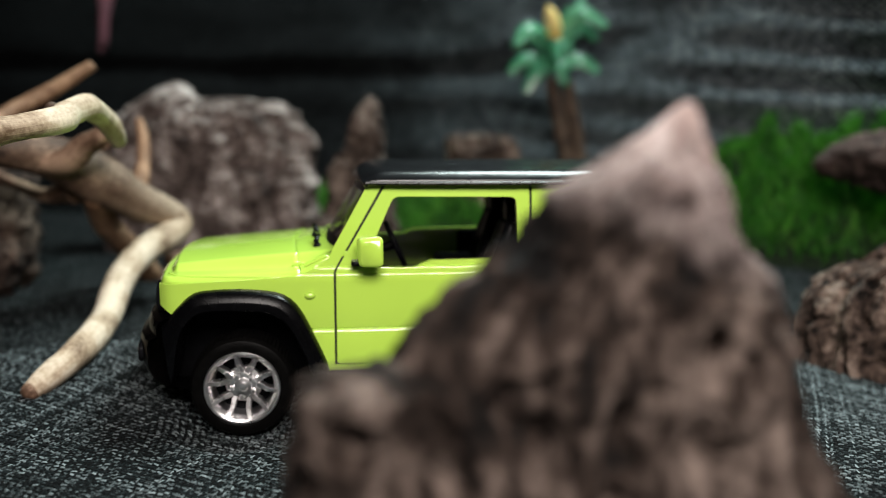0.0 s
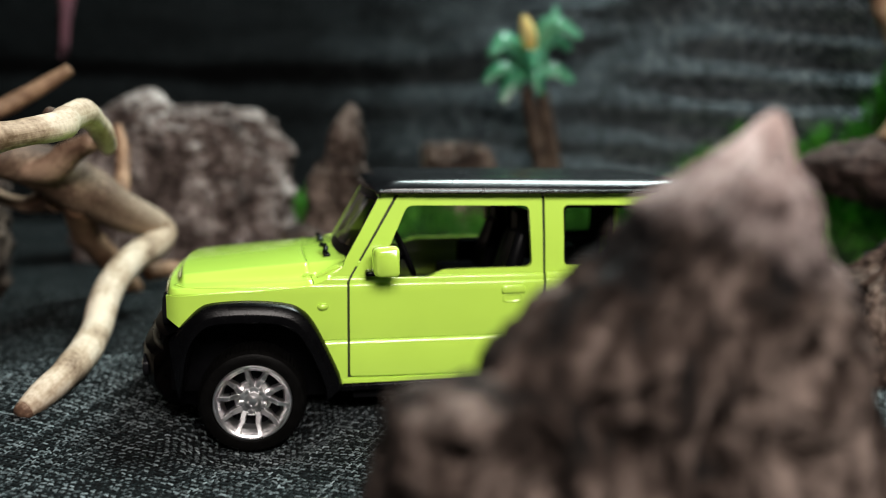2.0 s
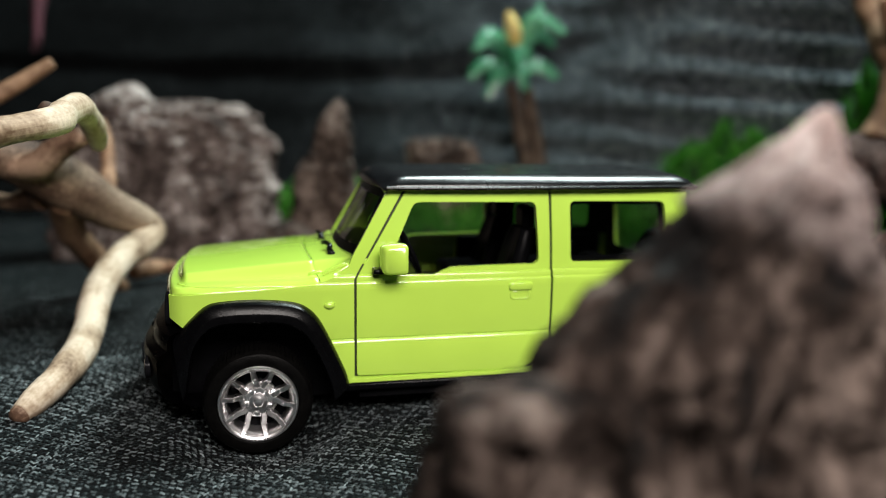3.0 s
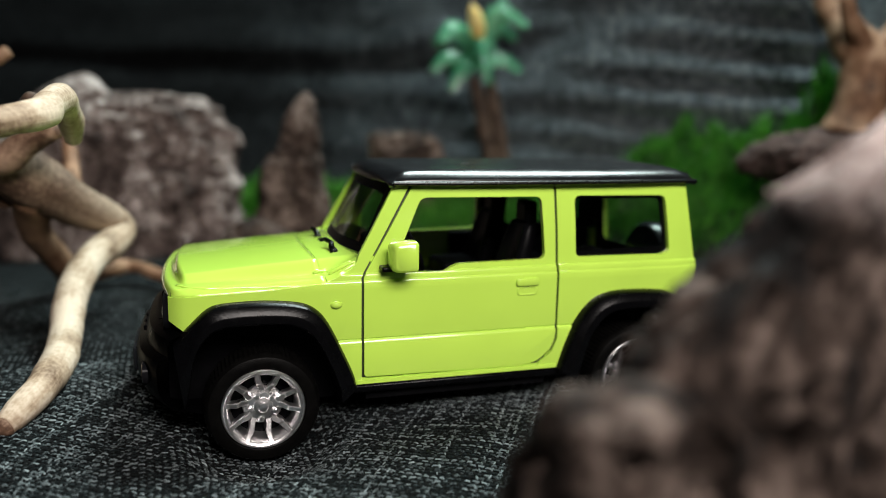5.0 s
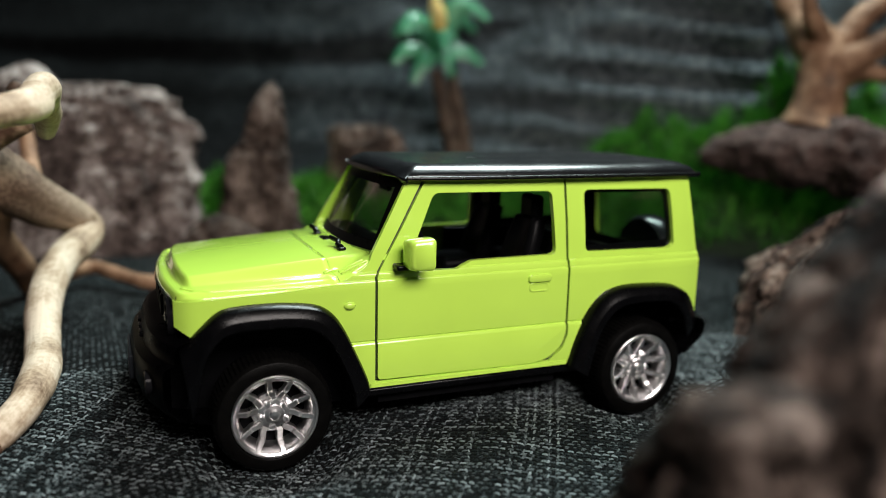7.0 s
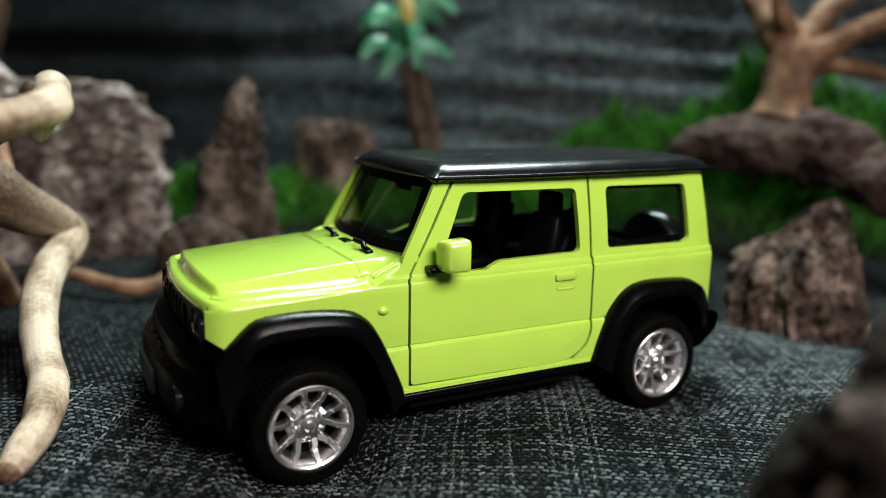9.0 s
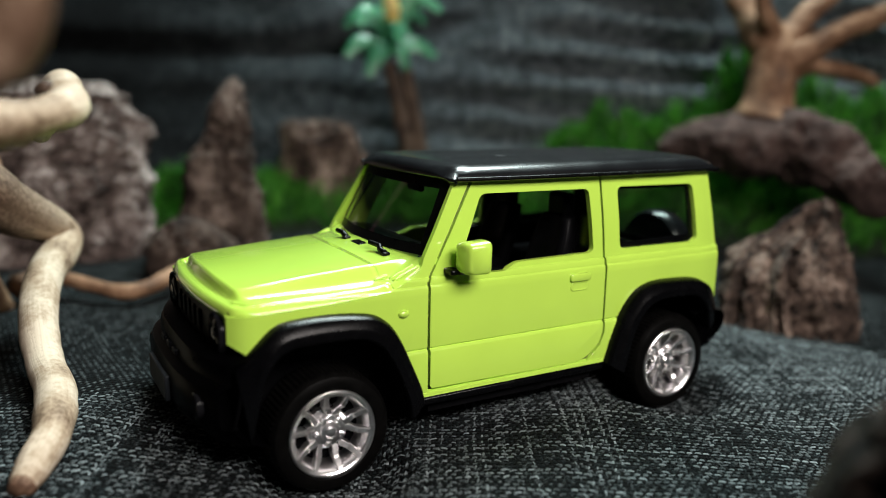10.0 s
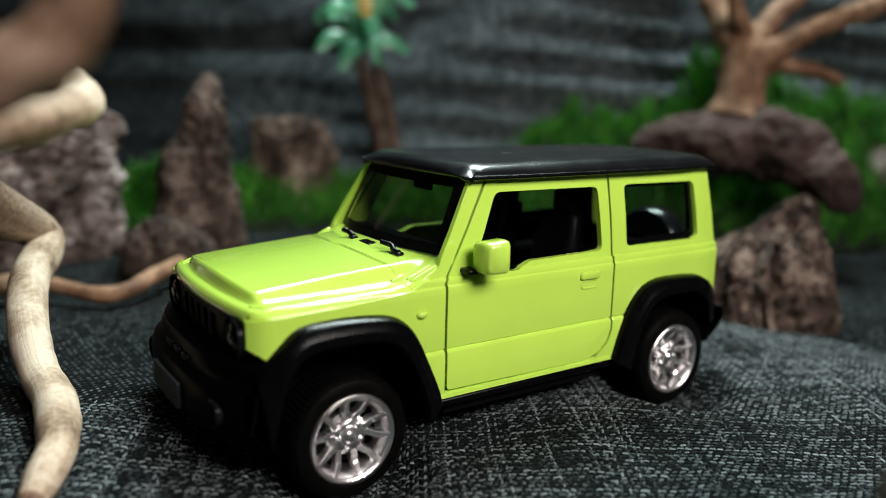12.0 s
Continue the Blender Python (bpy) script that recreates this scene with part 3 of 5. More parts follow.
    for y, k in ((29.5, 1.0), (30.0, 0.98), (30.3, 0.9), (30.42, 0.72)):
        loop = rounded([(60.5, 36.9), (60.5, 38.9), (66.7, 38.9), (66.7, 36.9)], 0.85, 4)
        rows.append([(63.6 + (px - 63.6) * (1 - (1 - k) * 0.3), s * y, 37.9 + (pz - 37.9) * k) for px, pz in loop])
    vs = grid(bm, rows, closed=True)
    bm.faces.new(vs[-1])
    handle = cpart("handle", bm, M_LIME, door, smooth=70)
    # shallow finger dish below the grip: a rounded lip round a sunk middle
    bm = bmesh.new()
    rows = []
    for k, y in ((1.0, 29.7), (0.94, 29.95), (0.86, 29.98), (0.74, 29.82), (0.5, 29.79)):
        loop = rounded([(60.8, 34.6), (60.8, 36.8), (66.4, 36.8), (66.4, 34.6)], 0.9, 4)
        rows.append([(63.6 + (px - 63.6) * k, s * y, 35.7 + (pz - 35.7) * k) for px, pz in loop])
    vs = grid(bm, rows, closed=True)
    bm.faces.new(vs[-1])
    cpart("handle_recess", bm, M_LIME, door, smooth=70)
    # side marker lamp
    bm = bmesh.new()
    rows = [[(16.7 + 1.35 * k * math.cos(a), s * y, 34.8 + 0.85 * k * math.sin(a)) for a in np.linspace(0, 2 * math.pi, 20, endpoint=False)] for k, y in ((1.05, 29.4), (1.0, 29.9), (0.8, 30.3), (0.45, 30.5), (0.02, 30.55))]
    grid(bm, rows, closed=True)
    cpart("side_marker", bm, M_LIME, smooth=80)
    # door mirror
    bm = bmesh.new()
    rows = []
    for y, k in ((30.6, 0.74), (31.2, 0.9), (32.4, 0.98), (34.6, 1.0), (36.0, 0.94), (36.6, 0.8)):
        shape = rounded([(-4.0, -3.9), (-4.3, 3.3), (3.4, 3.9), (4.1, 3.2), (4.1, -3.4), (3.2, -4.1)], [1.4, 1.6, 1, 1, 1, 1], 3)
        rows.append([(31.2 + px * 0.73 * k + (y - 33) * 0.12, s * y, 46.3 + pz * 0.92 * k) for px, pz in shape])
    vs = grid(bm, rows, closed=True)
    bm.faces.new(vs[0])
    bm.faces.new(vs[-1][::-1])
    mirror = cpart("door_mirror", bm, M_LIME, smooth=60)
    bm = bmesh.new()
    box(bm, 26.8, 29.4, *sorted((s * 28.0, s * 32.0)), 42.2, 43.4)
    cpart("bracket", bm, M_BLACK, mirror, "black mirror bracket", bevel=0.4)


# hood surface: raised bonnet over a lip and wing shelves
def front_x(u):
    return -21.6 + 2.3 * (abs(u) / 29.0) ** 2.4


def hood_z(x, u):
    u = abs(u)
    crown = lerp(x, [(-18, 42.6), (0, 44.2), (16, 45.4), (24, 46.2)])
    shelf = lerp(x, [(-20, 39.6), (-17, 40.1), (0, 40.6), (12, 41.0), (16, 42.0), (20, 43.9), (24, 45.7)])
    raised = crown - 1.1 * (u / 21) ** 2
    edge = 22.6
    k = min(max((u - (edge - 1.9)) / 4.2, 0), 1)
    k = k * k * (3 - 2 * k)
    z = raised + (shelf - raised) * k
    z -= 0.6 * min(max((u - 24.0) / 4.4, 0), 1) ** 1.6 + 1.4 * min(max((u - 27.4) / 2.2, 0), 1) ** 2
    lip = 39.9 - 0.25 * (u / 24) ** 2
    xf = -18.9 + 1.9 * (u / 23) ** 2.5
    t = min(max((x - xf) / 1.5, 0), 1)
    t = t * t * (3 - 2 * t)
    z = lip + (z - lip) * t if z > lip else z
    d = x - front_x(u)
    z -= 1.9 * max(0, 1 - d / 1.6) ** 2
    return z


def seam_x(u):
    return 12.2 + 1.6 * (u / 24) ** 2


def screen_x(u):
    return 20.2 + 4.6 * (abs(u) / 25) ** 2.2


def nose_in(x):
    """The wings draw in towards the nose."""
    return 1 - nose_cut(x) / 29.6


US = sorted(set(np.round(np.concatenate([np.linspace(-29.6, 29.6, 49), np.linspace(20.2, 25, 13), -np.linspace(20.2, 25, 13), np.linspace(27.6, 29.6, 6), -np.linspace(27.6, 29.6, 6)]), 3)))
bm = bmesh.new()
rows = []
for u in US:
    x0, x1 = front_x(u), seam_x(u)
    ts = sorted(set(np.concatenate([np.linspace(0, 0.18, 16), np.linspace(0.18, 1, 22)])))
    rows.append([(x0 + (x1 - x0) * t, u * nose_in(x0 + (x1 - x0) * t), hood_z(x0 + (x1 - x0) * t, u)) for t in ts])
grid(bm, rows)
hood = cpart("bonnet", bm, M_LIME, smooth=75)
sol = hood.modifiers.new("thickness", "SOLIDIFY")
sol.thickness, sol.offset = 0.0007, 1.0 if hood.data.polygons[0].normal.z < 0 else -1.0
bm = bmesh.new()
rows = []
for u in [v for v in US if abs(v) < 29.5]:
    x0, x1 = seam_x(u) + 0.2, screen_x(u) + 1.2
    row = []
    for t in np.linspace(0, 1, 14):
        x = x0 + (x1 - x0) * t
        z = hood_z(x, u) - 0.12 * (1 - t) ** 6 - 0.04
        # the shoulder stays inside the flank where the pillar rises
        lim = lerp(z, SIDE) - 0.12 - 0.5 * min(1.0, max(0.0, (x - 19.5) / 3))
        row.append((x, max(-lim, min(lim, u)), z))
    rows.append(row)
grid(bm, rows)
cowl = cpart("cowl", bm, M_LIME, smooth=75)
bm = bmesh.new()
rows = [[(seam_x(u) + dx, u, hood_z(seam_x(u), u) - 0.45) for dx in (-0.6, 1.0)] for u in US if abs(u) < 24]
grid(bm, rows)
cpart("bonnet_gap", bm, M_LIME)

# rounded crease along the top edge of each wing
for s in (-1, 1):
    bm = bmesh.new()
    line = []
    for x in (-17.4, -14, -8, 0, 8, 12.5):
        z = 39.85 - 0.008 * (x + 17)
        u = min(np.linspace(24.5, 29.4, 60), key=lambda v: abs(hood_z(x, v) - z))
        line.append((x, s * u * nose_in(x), z - 0.36, 0.5))
    branch(bm, line, 40, 12, 0.0)
    cpart("wing_crease", bm, M_LIME, smooth=80)

# two raised ribs and a knuckle on each shoulder, where the wing meets the windscreen pillar
for s in (-1, 1):
    for u, x0, x1, r in ((25.6, 15.4, 20.6, 0.42), (27.0, 15.6, 21.2, 0.42), (24.2, 12.4, 15.2, 0.55)):
        bm = bmesh.new()
        xm = (x0 + x1) / 2
        branch(bm, [(x, s * (u + 0.05 * (x - x0)), hood_z(x, u + 0.05 * (x - x0)) + dz, r) for x, dz in ((x0, -0.2), (x0 + 0.6, 0.04), (xm, 0.1), (x1 - 0.6, 0.04), (x1, -0.2))], 20, 10, 0.0)
        cpart("wing_vent_rib", bm, M_LIME, smooth=80)

# wipers and the small vent between them
for u0, u1, x0, x1 in ((10.5, 16.5, 17.0, 18.2), (-8.2, -4.4, 16.2, 17.2)):
    bm = bmesh.new()
    pts = [(x1, -u1, hood_z(x1, u1) + 0.3, 0.75), (x1 * 0.7 + x0 * 0.3, -u1 * 0.7 - u0 * 0.3, hood_z(18, u1) + 0.9, 0.7), ((x0 + x1) / 2 + 0.5, -(u0 + u1) / 2, hood_z(18, u0) + 1.1, 0.6), (x0, -u0, hood_z(x0, u0) + 1.7, 0.55)]
    branch(bm, pts, 14, 10, 0.12, 3.0, 700.0)
    wiper = cpart("wiper", bm, M_BLACK)
    bm = bmesh.new()
    box(bm, x1 - 0.9, x1 + 0.9, -u1 - 1.0, -u1 + 1.0, hood_z(x1, u1) - 0.3, hood_z(x1, u1) + 0.6)
    cpart("pivot", bm, M_BLACK, wiper, bevel=0.3)
bm = bmesh.new()
box(bm, 16.6, 18.8, -5.0, 0.2, hood_z(17.5, 0) - 0.4, hood_z(17.5, 0) + 0.12)
vent = cpart("cowl_vent", bm, M_BLACK, bevel=0.2)
for k in range(4):
    bm = bmesh.new()
    box(bm, 16.9, 18.5, -4.5 + k * 1.15, -4.0 + k * 1.15, hood_z(17.5, 0), hood_z(17.5, 0) + 0.3)
    cpart("vent_slat", bm, M_BLACK, vent)


# windscreen: black printed border round a clear pane
def screen(v, w):
    """v 0 at the base, 1 at the top; w -1 to 1 across."""
    z = 45.6 + 16.2 * v
    half = (flank(26, z) - 1.0) - 0.5
    u = w * half
    x = screen_x(u * 25 / half) * (1 - v) + v * (29.6 + 2.2 * abs(w) ** 2.2) - 0.3
    return (x, u, z)


def strip(v0, v1, w0, w1, nv=8, nw=16):
    bm = bmesh.new()
    grid(bm, [[screen(v, w) for w in np.linspace(w0, w1, nw)] for v in np.linspace(v0, v1, nv)])
    return bm


windscreen = cpart("windscreen", strip(0.12, 0.86, -0.86, 0.86), M_SCREEN, label="clear windscreen with black border")
windscreen.visible_shadow = False
for v0, v1, w0, w1 in ((0.0, 0.13, -1, 1), (0.85, 1.02, -1, 1), (0.13, 0.85, -1, -0.85), (0.13, 0.85, 0.85, 1)):
    cpart("screen_border", strip(v0, v1, w0, w1), M_INNER, windscreen)
bm = bmesh.new()
box(bm, 33.0, 34.4, -4.0, 4.0, 56.6, 59.4)
cpart("rear_view_mirror", bm, M_INNER, bevel=0.6)

# roof: domed black shell with a drip rail
bm = bmesh.new()
rows = []
for t in np.linspace(0, 1, 40):
    x = 27.2 + (112.6 - 27.2) * t
    row = []
    endcut = 0.0
    for w in np.linspace(-1, 1, 45):
        half = 26.7
        u = w * half
        bow = 27.2 + 3.4 * abs(w) ** 2.4 if t < 0.5 else 0
        xx = max(x, bow) if t < 0.5 else x - 0.8 * abs(w) ** 4 * (t - 0.5) * 2
        dfront, drear = xx - (27.2 + 3.4 * abs(w) ** 2.4), 112.6 - x
        edge = min(half - abs(u), max(dfront, 0), max(drear, 0))
        lift = 1 - max(0, 1 - edge / 5.5) ** 2.2
        z = 61.9 + 2.7 * lift + 0.5 * (1 - w * w)
        z -= 0.22 * (1 if (abs(abs(u) - 9) < 0.9 and 40 < x < 104) else 0)
        row.append((xx, u, z))
    rows.append(row)
vs = grid(bm, rows)
roof = cpart("roof", bm, M_ROOF, smooth=60, label="black gloss roof panel")
sol = roof.modifiers.new("thickness", "SOLIDIFY")
sol.thickness, sol.offset = 0.0012, 1.0 if roof.data.polygons[0].normal.z < 0 else -1.0
for s in (-1, 1):
    bm = bmesh.new()
    branch(bm, [(30.5, s * 27.0, 61.9, 0.5), (50, s * 27.3, 61.8, 0.5), (90, s * 27.3, 61.8, 0.5), (111.8, s * 26.3, 61.8, 0.5)], 14, 8, 0.0)
    cpart("drip_rail", bm, M_BLACK, roof)

# back of the body with its window, and the spare wheel cover
bm = panel(rounded([(-27.0, 24.5), (-27.5, 40), (-24.8, 61.2), (24.8, 61.2), (27.5, 40), (27.0, 24.5)], 2), [rounded([(-21.5, 38.5), (-20.3, 58.6), (20.3, 58.6), (21.5, 38.5)], 2)],
           lambda x, z, i: Vector((lerp(z, [(16, 111.8), (40, 111.8), (61, 109.4)]) - i, x, z)), 1.5, (40,))
cpart("tailgate", bm, M_LIME, bevel=0.4)
bm = panel([(-25.0, 32.0), (-25.0, 40), (-23.4, 60.6), (23.4, 60.6), (25.0, 40), (25.0, 32.0)], [rounded([(-20.0, 39.9), (-18.9, 57.4), (18.9, 57.4), (20.0, 39.9)], 2)],
           lambda x, z, i: Vector((lerp(z, [(16, 109.6), (40, 109.6), (61, 107.2)]) - i, x, z)), 0.3, (40,))
cpart("tailgate_lining", bm, M_INNER)
bm = panel(rounded([(-22, 38), (-20.8, 59), (20.8, 59), (22, 38)], 2), [], lambda x, z, i: Vector((lerp(z, [(16, 111.0), (40, 111.0), (61, 108.6)]) - i, x, z)), 0.25)
cpart("tailgate_glass", bm, M_GLASS).visible_shadow = False
bm = bmesh.new()
prof = [(0.01, 8), (8, 8), (12.6, 7.2), (13.4, 5.5), (13.4, 1.5), (12.5, 0.2), (0.01, 0)]
rows = [[(112.4 + y, r * math.cos(a), 34 + r * math.sin(a)) for a in np.linspace(0, 2 * math.pi, 40, endpoint=False)] for r, y in prof]
grid(bm, rows, closed=True)
cpart("spare_wheel", bm, M_ROOF, label="glossy black spare wheel cover")

# grille panel, headlamps and slots
bm = bmesh.new()
rows = []
for z in (29.6, 30.4, 33.5, 37.4, 38.7):
    rows.append([(front_x(u) + (0.9 if 30 < z < 37.6 else 1.2), u, z) for u in np.linspace(-26.4, 26.4, 30)])
grid(bm, rows)
grille = cpart("grille", bm, M_BUMPER, label="black front grille panel")
for k in range(5):
    u = -9.6 + k * 4.8
    bm = bmesh.new()
    box(bm, -21.05, -20.0, u - 1.5, u + 1.5, 31.2, 36.0)
    cpart("grille_slot", bm, M_BUMPER, grille, bevel=0.5)
for u in (-21.0, 21.0):
    bm = bmesh.new()
    x0 = front_x(u) + 0.6
    prof = [(0.01, -0.5), (2.6, -0.4), (3.6, 0.2), (3.7, 0.9), (4.2, 1.0), (4.3, -0.2), (4.8, -0.5), (5.0, 0.1), (5.0, 1.6)]
    rows = [[(x0 + y, u + r * 0.94 * math.cos(a), 33.4 + r * 0.86 * math.sin(a)) for a in np.linspace(0, 2 * math.pi, 36, endpoint=False)] for r, y in prof]
    grid(bm, rows, closed=True)
    lamp = cpart("headlamp", bm, M_LAMP, label="round smoked headlamp")
    bm = bmesh.new()
    rows = [[(x0 - 0.2 - y, u + r * 0.94 * math.cos(a), 33.4 + r * 0.86 * math.sin(a)) for a in np.linspace(0, 2 * math.pi, 24, endpoint=False)] for r, y in ((1.7, 0), (1.5, 0.5), (0.8, 0.7), (0.01, 0.75))]
    grid(bm, rows, closed=True)
    cpart("lamp_lens", bm, M_ROOF, lamp)

# front bumper
bm = bmesh.new()
rows = []
for u in np.linspace(-30.6, 30.6, 41):
    back = 5.2 * (abs(u) / 30.6) ** 3.2
    rows.append([(x + back, u, z) for x, z in ((-17, 30.2), (-22.4, 30.0), (-24.2, 29.2), (-24.9, 27.6), (-24.9, 25.6), (-26.8, 24.6), (-27.3, 23.0), (-27.2, 18.4), (-26.2, 15.6), (-24.0, 13.4), (-18, 12.0), (-14, 12.0))])
grid(bm, rows)
bumper = cpart("front_bumper", bm, M_BUMPER, smooth=35, label="black plastic front bumper")
for u in (-23.5, 23.5):
    bm = bmesh.new()
    x0 = -26.9 + 5.2 * (abs(u) / 30.6) ** 3.2
    rows = [[(x0 + y, u + r * math.cos(a), 20.4 + r * 0.85 * math.sin(a)) for a in np.linspace(0, 2 * math.pi, 24, endpoint=False)] for r, y in ((3.1, 0.9), (3.2, -0.5), (2.7, -0.7), (2.3, 0.1), (1.6, 0.3), (0.01, 0.2))]
    grid(bm, rows, closed=True)
    cpart("fog_lamp", bm, M_LAMP, bumper)
bm = bmesh.new()
box(bm, -28.1, -27.0, -9.5, 9.5, 17.0, 22.4)
plate = cpart("plate", bm, M_PLATE, bumper, "blank pale plate", bevel=0.3)
for k in range(3):
    bm = bmesh.new()
    box(bm, -25.6, -24.5, -8.0 + k * 6.0, -4.2 + k * 6.0, 26.0, 27.2)
    cpart("bumper_slot", bm, M_INNER, bumper, bevel=0.2)

# rear bumper
bm = bmesh.new()
rows = []
for u in np.linspace(-31.2, 31.2, 35):
    back = 3.6 * (abs(u) / 31.2) ** 4
    rows.append([(x - back, u, z) for x, z in ((106, 24.0), (113.0, 24.8), (116.8, 23.8), (117.8, 22.2), (117.0, 19.4), (112.5, 15.4), (107.0, 13.6), (100, 13.2))])
grid(bm, rows)
cpart("rear_bumper", bm, M_BLACK, smooth=35, label="black plastic rear bumper")

# dark chassis, wheel wells and exhaust clutter
bm = bmesh.new()
box(bm, -20, 108, -19.5, 19.5, 9.5, 30.5)
box(bm, 24, 70, -27.6, 27.6, 11.0, 30.0)
chassis = cpart("chassis", bm, M_INNER, label="black underbody")
for s in (-1, 1):
    for x0, x1, w, z0, z1 in ((-18.5, 20.5, 25.0, 30.6, 38.6), (75.5, 107.0, 26.0, 30.0, 33.0)):
        bm = bmesh.new()
        box(bm, x0, x1, *sorted((s * 19.5, s * w)), z0, z1)
        cpart("wheel_well", bm, M_INNER)
bm = bmesh.new()
branch(bm, [(44, -20, 9.6, 1.0), (52, -22, 8.6, 1.1), (60, -21, 9.0, 1.2), (66, -18, 9.6, 1.0)], 14, 10, 0.1)
cpart("exhaust_pipe", bm, M_BLACK)

# cabin
bm = bmesh.new()
rows = [[(x, u, z) for x, z in ((21, 41.5), (22.5, 44.6), (27.5, 45.9), (31.5, 45.4), (33.2, 43.4), (33.6, 39.0), (33.0, 30))] for u in np.linspace(-25.2, 25.2, 14)]
grid(bm, rows)
dash = cpart("dashboard", bm, M_INNER)
bm = bmesh.new()
rows = []
for a in np.linspace(0, 2 * math.pi, 28, endpoint=False):
    c = Vector((38.4 - 2.5 * math.sin(a), -12.5 + 6.0 * math.cos(a), 44.6 + 5.6 * math.sin(a)))
    o = Vector((-0.39 * math.sin(a), math.cos(a), 0.92 * math.sin(a))).normalized()
    k = Vector((0.92, 0, 0.39))
    rows.append([c + (o * math.cos(b) + k * math.sin(b)) * 0.62 for b in np.linspace(0, 2 * math.pi, 8, endpoint=False)])
rows.append(rows[0])
grid(bm, rows, closed=True)
wheel = cpart("steering_wheel", bm, M_INNER)
bm = bmesh.new()
branch(bm, [(33.0, -12.5, 42.8, 1.0), (38.4, -12.5, 44.6, 1.4)], 4, 8, 0)
box(bm, 37.8, 38.8, -17.9, -7.1, 44.1, 45.2)
cpart("steering_hub", bm, M_INNER, wheel)


def seat(x, u, w, top, base=34.0, head=True):
    bm = bmesh.new()
    box(bm, x - 13, x, u - w, u + w, base - 3, base + 2.6)
    s_ob = cpart("seat", bm, M_INNER, bevel=1.2)
    bm = bmesh.new()
    rows = []
    for t in np.linspace(0, 1, 10):
        z = base + (top - base) * t
        ww = w * (1.0 - 0.28 * t ** 3)
        xx = x - 1.5 + 5.5 * t
        rows.append([(xx + dx, u + dy * ww, z) for dx, dy in ((-2.2, -0.8), (-1.4, -0.35), (-1.4, 0.35), (-2.2, 0.8), (-0.6, 1.0), (2.2, 0.9), (2.6, 0), (2.2, -0.9), (-0.6, -1.0))])
    vs = grid(bm, rows, closed=True)
    bm.faces.new(vs[-1])
    bm.faces.new(vs[0][::-1])
    cpart("seat_back", bm, M_INNER, s_ob, bevel=0.7)
    if head:
        bm = bmesh.new()
        xx = x + 4.2
        box(bm, xx - 1.6, xx + 1.8, u - w * 0.5, u + w * 0.5, top - 0.6, top + 5.6)
        cpart("headrest", bm, M_INNER, s_ob, bevel=1.1)


for u in (-13, 13):
    seat(65, u, 8.2, 50.6)
    seat(86, u, 9.0, 42.5, head=False)
for s in (-1, 1):
    bm = bmesh.new()
    box(bm, 60, 107, *sorted((s * 25.6, s * 27.2)), 31.2, 42.3)
    cpart("inner_trim", bm, M_INNER, bevel=0.4)
bm = bmesh.new()
box(bm, 24, 107, -27.2, 27.2, 29.5, 31.2)
cpart("cabin_floor", bm, M_INNER)


